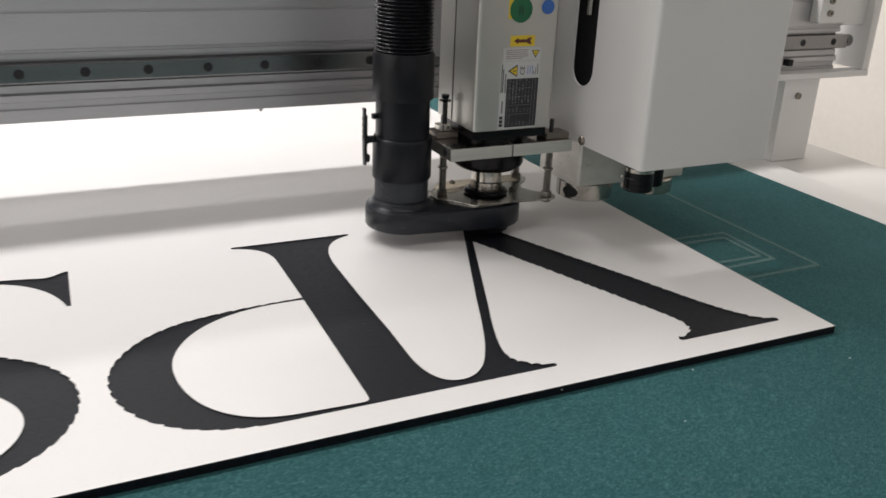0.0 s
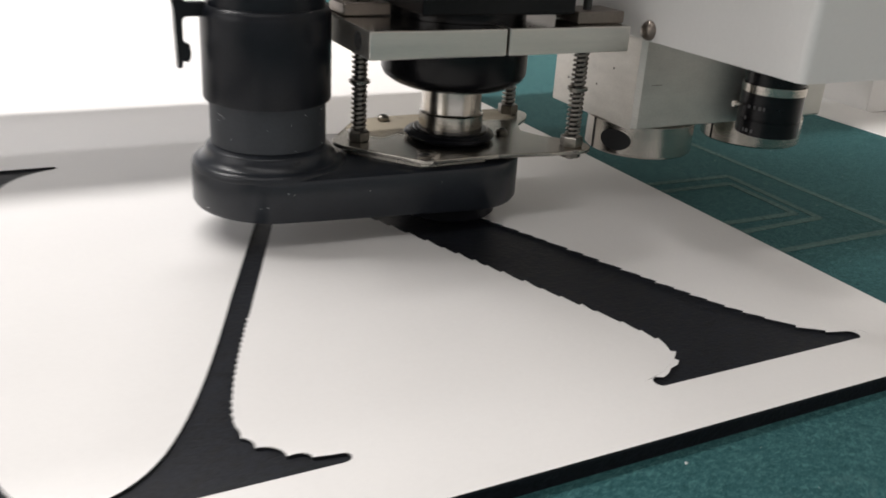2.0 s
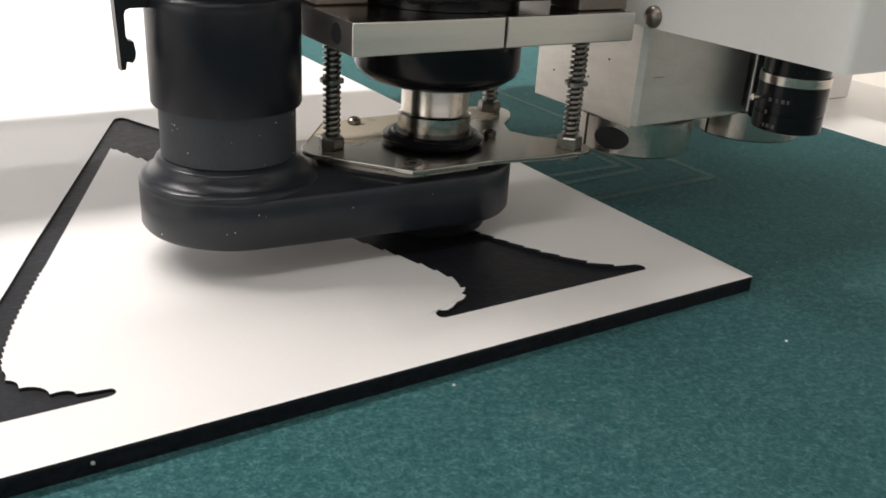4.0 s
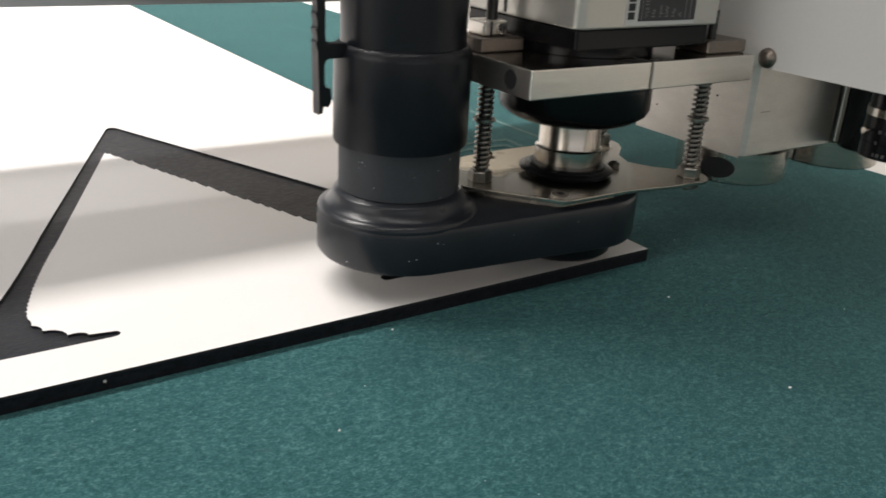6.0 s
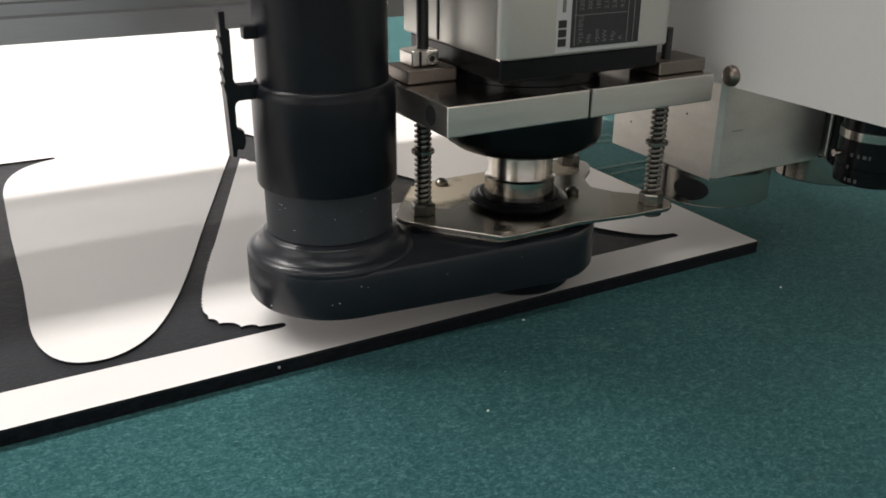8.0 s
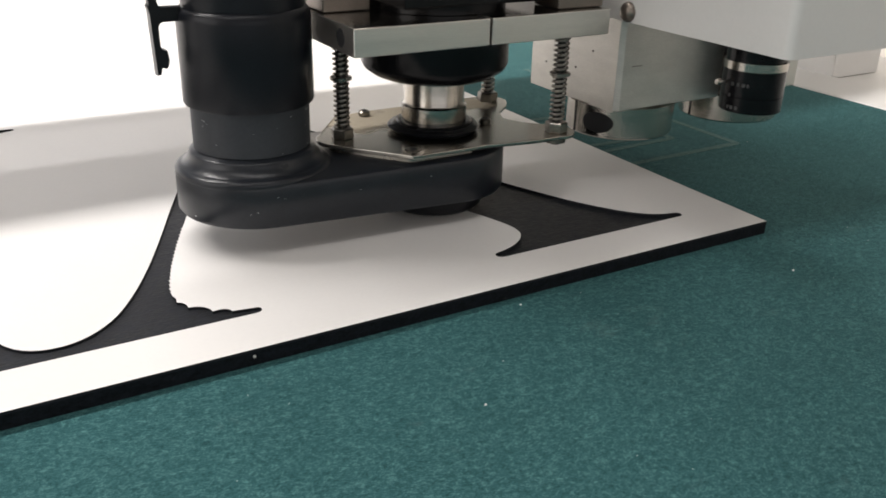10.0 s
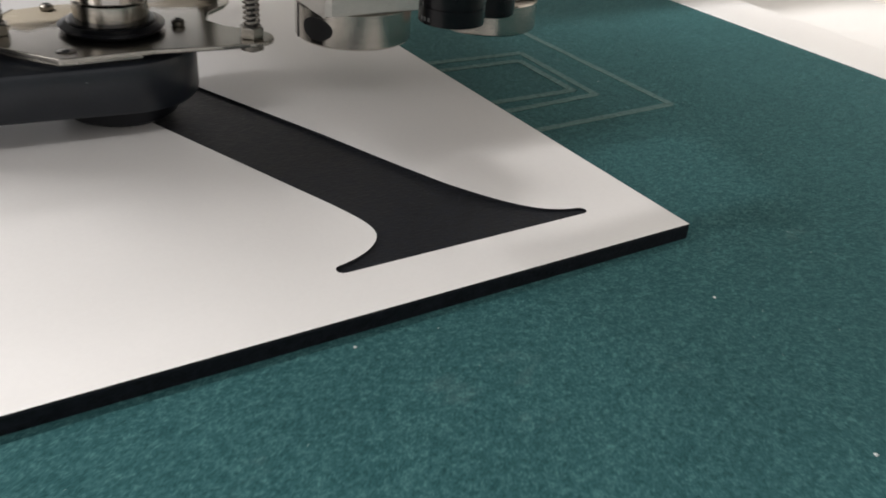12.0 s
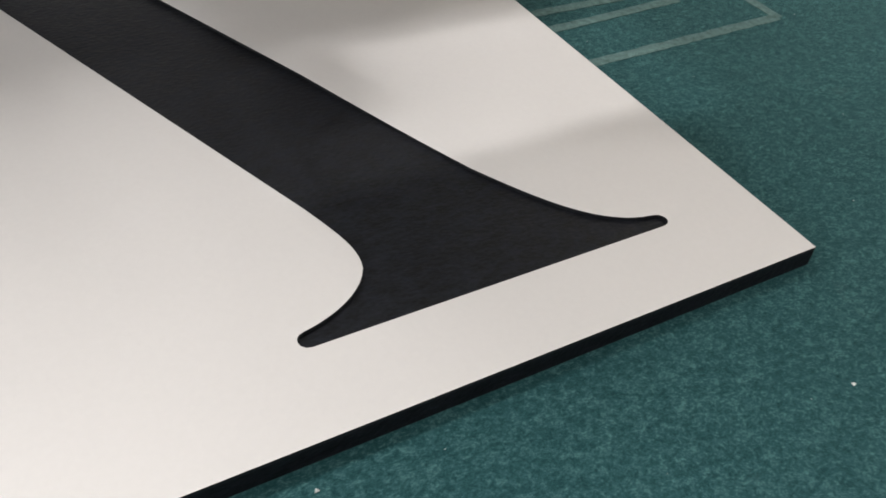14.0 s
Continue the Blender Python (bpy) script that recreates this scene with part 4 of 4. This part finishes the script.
def labels(body):
    part("rating_plate", flat(0.0135, 0.0508, 0.1086, 0.1660), LABEL, body, "silver rating plate")
    part("rating_panel", flat(0.0198, 0.0504, 0.1100, 0.1516, 0.0002), LABELDARK, body, "charcoal panel with small print")
    part("warning_label", flat(0.0150, 0.0508, 0.1668, 0.1772), LABEL, body)
    part("arrow_sticker", flat(0.0209, 0.0442, 0.1785, 0.1874), YELLOW, body, "yellow arrow sticker")
    b = prism([(0.0240, 0.1829), (0.0282, 0.1853), (0.0282, 0.1842), (0.0362, 0.1842), (0.0382, 0.1855), (0.0414, 0.1855), (0.0394, 0.1829), (0.0414, 0.1803), (0.0382, 0.1803), (0.0362, 0.1816), (0.0282, 0.1816), (0.0282, 0.1805)], [], 0, 0.0002)
    part("arrow", move(b, Matrix.Translation((0, -0.0074, 0)) @ pose(0, 0, 0, 90)), REDBROWN, body)
    part("yellow_square", flat(0.0175, 0.0320, 0.2010, 0.2180), YELLOW, body)
    for cx, cz, r, m, nm in ((0.0290, 0.2082, 0.0105, GREEN, "green_dot"), (0.0545, 0.2102, 0.0060, BLUE, "blue_dot")):
        part(nm, rod((cx, -0.00742, cz), (cx, -0.0078, cz), r, 32), m, body)
    part("dot_mark", flat(0.0270, 0.0278, 0.2045, 0.2115, 0.0008), LABELDARK, body)
    part("dot_mark", flat(0.0298, 0.0306, 0.2045, 0.2115, 0.0008), LABELDARK, body)

    def tri(cx, cz, s, a, m, lift):
        b = prism(disc_points(0, 0, s, 3, radians(a)), [], 0, 0.0002)
        part("warning_triangle", move(b, Matrix.Translation((cx, -0.0074 - lift, cz)) @ pose(0, 0, 0, 90)), m, body)

    tri(0.0458, 0.1728, 0.0044, 270, INK, 0.0)
    tri(0.0458, 0.1730, 0.0031, 270, YELLOW, 0.0002)
    tri(0.0262, 0.1582, 0.0060, 180, INK, 0.0)
    tri(0.0264, 0.1582, 0.0043, 180, YELLOW, 0.0002)
    part("triangle_mark", flat(0.0248, 0.0275, 0.1578, 0.1586, 0.0005), INK, body)
    for k in range(5):
        part("print_line", flat(0.0175, 0.0175 + (0.021, 0.020, 0.021, 0.021, 0.016)[k], 0.1753 - 0.0017 * k, 0.17565 - 0.0017 * k, 0.0002), REDBROWN, body)
    # turned print: reads upward
    up = Matrix.Translation((0, -0.0076, 0)) @ pose(0, 0, 0, 90) @ pose(0, 0, 0, 0, 0, 90)

    def upward(body_text, size, x, z, m):
        text(body_text, size, Matrix.Translation((x, 0, z)) @ up, m, body)

    upward("CE", 0.0062, 0.0362, 0.1545, INK)
    part("book_sign", flat(0.0385, 0.0440, 0.1545, 0.1625, 0.0002), LABEL, body)
    for x in (0.0390, 0.0412, 0.0434):
        part("book_line", flat(x, x + 0.0005, 0.1550, 0.1620, 0.0004), BLUE, body)
    # the maker's mark as plain blocks
    for z in (0.1108, 0.1140, 0.1172):
        part("mark_block", flat(0.0144, 0.0178, z, z + 0.0026, 0.0002), INK, body)
    part("print_line", flat(0.0158, 0.0172, 0.1225, 0.1330, 0.0002), PRINT, body)
    for x, z0, z1 in ((0.0143, 0.1400, 0.1640), (0.0158, 0.1400, 0.1600), (0.0180, 0.1400, 0.1560)):
        part("print_line", flat(x, x + 0.0007, z0, z1, 0.0002), INK, body)
    for k, word in enumerate(("V(±10%)", "Hz", "rpm", "kW", "Hp", "A")):
        upward(word, 0.0028, 0.0248 + 0.0036 * k, 0.1112, PRINT)
    for k, word in enumerate(("220", "300", "1800", "2.1", "2.8", "9.5")):
        upward(word, 0.0026, 0.0248 + 0.0036 * k, 0.1226, PRINT)
    part("triangle_mark", flat(0.0455, 0.0461, 0.1718, 0.1738, 0.0005), INK, body)
    rng = random.Random(5)
    for k in range(7):
        z = 0.1306
        while z < 0.1500:
            w = rng.uniform(0.0009, 0.0030)
            x = 0.0226 + 0.0031 * k + rng.uniform(-0.0001, 0.0001)
            part("print_line", flat(x, x + rng.uniform(0.0007, 0.0012), z, min(z + w, 0.1507), 0.0004), rng.choice((PRINT, PRINT, FAINT)), body)
            z += w + rng.uniform(0.0006, 0.0013)
    for k in range(3):
        part("print_line", flat(0.0448 + 0.0019 * k, 0.0453 + 0.0019 * k, 0.1545, 0.1545 + 0.0030 * (k + 1), 0.0002), INK, body)
    for z in (0.1210, 0.1288, 0.1362, 0.1434):
        part("print_line", flat(0.0205, 0.0440, z, z + 0.00025, 0.0004), PRINT, body)
    for x in (0.0212, 0.0446, 0.0474):
        part("print_line", flat(x, x + 0.0003, 0.1105, 0.1510, 0.0004), PRINT, body)


def cover_and_camera(h):
    # white cover: front, sides and back as folded sheet; a long slot in the near side
    x0, x1, y0, y1, z0, z1 = 0.1021, 0.2390, -0.0940, 0.1650, 0.0878, 0.5200
    r = 0.0038
    front = []
    for cx, cy, a0 in ((x0 + r, y0 + r, 180), (x1 - r, y0 + r, 270)):
        front += [(cx + r * math.cos(radians(a0 + 15 * k)), cy + r * math.sin(radians(a0 + 15 * k))) for k in range(7)]
    inner = [(x + (0.0016 if x < 0.17 else -0.0016), y + 0.0016) for x, y in front][::-1]
    shell = [(x0, y0 + 0.02)] + front + [(x1, y1), (x1 - 0.0016, y1)] + inner + [(x0 + 0.0016, y0 + 0.02)]
    cover = part("head_cover", prism(shell, [], z0, z1), PAINT, h, "white powder-coated sheet cover", smooth=30)
    slot = [(-0.0120 + 0.0325 / 2 + 0.0163 * math.cos(a), 0.1560 + 0.0163 * math.sin(a)) for a in np.linspace(math.pi, 2 * math.pi, 15)]
    slot += [(slot[-1][0], 0.36), (slot[0][0], 0.36)]
    b = prism([(y0 + 0.02, z0), (y1, z0), (y1, z1), (y0 + 0.02, z1)], [slot], 0, 0.0016)
    part("cover_side", move(b, Matrix(((0, 0, 1, x0), (1, 0, 0, 0), (0, 1, 0, 0), (0, 0, 0, 1)))), PAINT, cover, "white cover side with a long slot")
    part("cover_floor", box(x0 + 0.0018, x1 - 0.0018, -0.03, y1, z0 + 0.0012, z0 + 0.0028), PAINT, cover)
    # dark sheet standing in for the shade inside the slot
    part("slot_shade", box(x0 + 0.012, x0 + 0.016, -0.03, 0.05, 0.13, 0.40), DARK, cover)
    part("slot_rod", rod((x0 + 0.008, 0.012, 0.2005), (x0 + 0.008, 0.012, 0.40), 0.003, 14), STEEL, cover)
    part("cover_screw", lathe([(0.0044, 0), (0.0042, 0.0012), (0.0030, 0.0026), (0.0012, 0.0031)], 0, 0, 24), BROWNSTEEL, cover, smooth=60).matrix_local = pose(x0 - 0.0002, -0.0068, 0.0922, 0, -90, 0)
    part("head_carriage", box(-0.015, 0.20, 0.100, 0.1660, 0.153, 0.30, 0.002), ANODISED, h)
    part("carriage_arm", box(0.010, 0.060, 0.0695, 0.0995, 0.16, 0.30, 0.002), ANODISED, h)
    # tool brackets and clamp rings beneath the cover
    blk = part("tool_bracket", soft_edges(prism([(0.1065, 0.0029), (0.1088, 0.0005), (0.1730, 0.0005), (0.1730, 0.0680), (0.1065, 0.0680)], [], 0.0450, 0.0876), 0.0006), MILLED, h, "machined aluminium tool bracket")
    for y, z in ((0.020, 0.070), (0.032, 0.060), (0.045, 0.074), (0.056, 0.058), (0.038, 0.078)):
        part("pin_hole", rod((0.1065, y, z), (0.1063, y, z), 0.0005, 8), DARK, blk)
    part("scratch", box(0.1140, 0.1200, 0.0001, 0.0003, 0.0656, 0.0659), BROWNSTEEL, blk)
    part("tool_bracket", box(0.1775, 0.2290, 0.0000, 0.0680, 0.0450, 0.0876, 0.0010), MILLED, h, "machined aluminium tool bracket")
    # near-black filler painted as the shade in the gap between the brackets
    part("bracket_gap_shade", box(0.1735, 0.1772, 0.0060, 0.0680, 0.0460, 0.0876), DARK, h)
    for cx, cy, r, z in ((0.1318, 0.0259, 0.0266, 0.0289), (0.1991, 0.0172, 0.0252, 0.0308)):
        ring = part("clamp_ring", lathe([(r - 0.0008, z), (r, z + 0.0008), (r, 0.0442), (r - 0.0008, 0.0448)], cx, cy, 72), TURNED, h, "turned steel tool clamp ring", smooth=30)
        part("ring_underside", lathe([(r * 0.62, z - 0.0004), (r * 0.62, z + 0.0002)], cx, cy, 48), DARK, ring)
        if cx < 0.15:
            pocket = []
            for dr, k in ((-0.001, 1.0), (0.0002, 1.0), (0.00025, 0.6)):
                row = []
                for j in range(28):
                    w = 2 * math.pi * j / 28
                    th = radians(206) + 0.0082 * k * math.cos(w) / r
                    row.append(((r + dr) * math.cos(th) + cx, (r + dr) * math.sin(th) + cy, z + 0.0076 + 0.0050 * k * math.sin(w)))
                pocket.append(row)
            pb = bmesh.new()
            vs = [[pb.verts.new(c) for c in row] for row in pocket]
            for lo, hi in zip(vs, vs[1:]):
                for j in range(28):
                    pb.faces.new((lo[j], lo[(j + 1) % 28], hi[(j + 1) % 28], hi[j]))
            pb.faces.new(vs[0][::-1])
            pb.faces.new(vs[-1])
            part("clamp_bolt_pocket", pb, DARK, ring, smooth=60)
        box_slit = box(-0.0005, 0.0005, -0.0012, 0.0003, z + 0.0006, 0.0446)
        part("ring_slit", move(box_slit, pose(cx + r * math.cos(radians(176)), cy + r * math.sin(radians(176)), 0, 0, 0, 86)), DARK, ring)
    lx, ly, lr = 0.1340, -0.0528, 0.0128
    lens = part("camera_lens", lathe([(lr - 0.0012, 0.0566), (lr, 0.0570), (lr, 0.0632), (lr - 0.0004, 0.0634), (lr - 0.0004, 0.0640), (lr, 0.0642), (lr, 0.0744)], lx, ly, 56), BLACKMETAL, h, "black registration camera lens", smooth=30)
    part("lens_glass", lathe([(0.0095, 0.0563), (0.0098, 0.0567)], lx, ly, 40), DARK, lens)
    part("chrome_band", lathe([(lr + 0.0002, 0.0745), (lr + 0.0002, 0.0778)], lx, ly, 56), TURNED, lens, "bright chrome band", smooth=30)
    part("lens_mount", lathe([(lr - 0.0006, 0.0778), (lr - 0.0006, 0.0960)], lx, ly, 48), BLACKMETAL, lens, smooth=30)
    d = Vector((math.cos(radians(165)), math.sin(radians(165)), 0))
    c = Vector((lx, ly, 0.0690))
    part("thumb_screw", rod(c + d * lr * 0.95, c + d * (lr + 0.0030), 0.0006, 10), TURNED, lens)
    part("thumb_screw", rod(c + d * (lr + 0.0028), c + d * (lr + 0.0048), 0.0013, 14), TURNED, lens)
    for k, z, w in ((-14, 0.0688, 0.0012), (-8, 0.0688, 0.0008), (-3, 0.0688, 0.0013), (1, 0.0688, 0.0008), (-16, 0.0590, 0.0007), (-12, 0.0590, 0.0013), (-7, 0.0590, 0.0010), (-16, 0.0640, 0.0009)):
        a = radians(210 + k * 2)
        m = pose(lx + (lr + 0.00004) * math.cos(a), ly + (lr + 0.00004) * math.sin(a), z, 0, 0, math.degrees(a))
        part("lens_print", move(box(-0.0001, 0.0001, -w / 2, w / 2, -0.0007, 0.0007), m), FAINT, lens)
    part("lens_holder", lathe([(0.0105, 0.0452), (0.0112, 0.0458), (0.0112, 0.0876)], 0.1805, -0.0125, 40), BLACKMETAL, h, "black cylindrical lens holder", smooth=30)


def routing_head():
    h = tagged(new("routing_head"), "milling head with spindle, dust shoe, springs and white cover", "router head")
    dust_shoe(h)
    foot(h)
    spindle(h)
    cover_and_camera(h)
    MOVERS.append((h, [(t, pose(x, y, 0)) for t, x, y in HEAD]))


routing_head()


# ---------------------------------------------------------------- what moves
def motions():
    for ob, rows in MOVERS:
        walk(ob, rows)


motions()
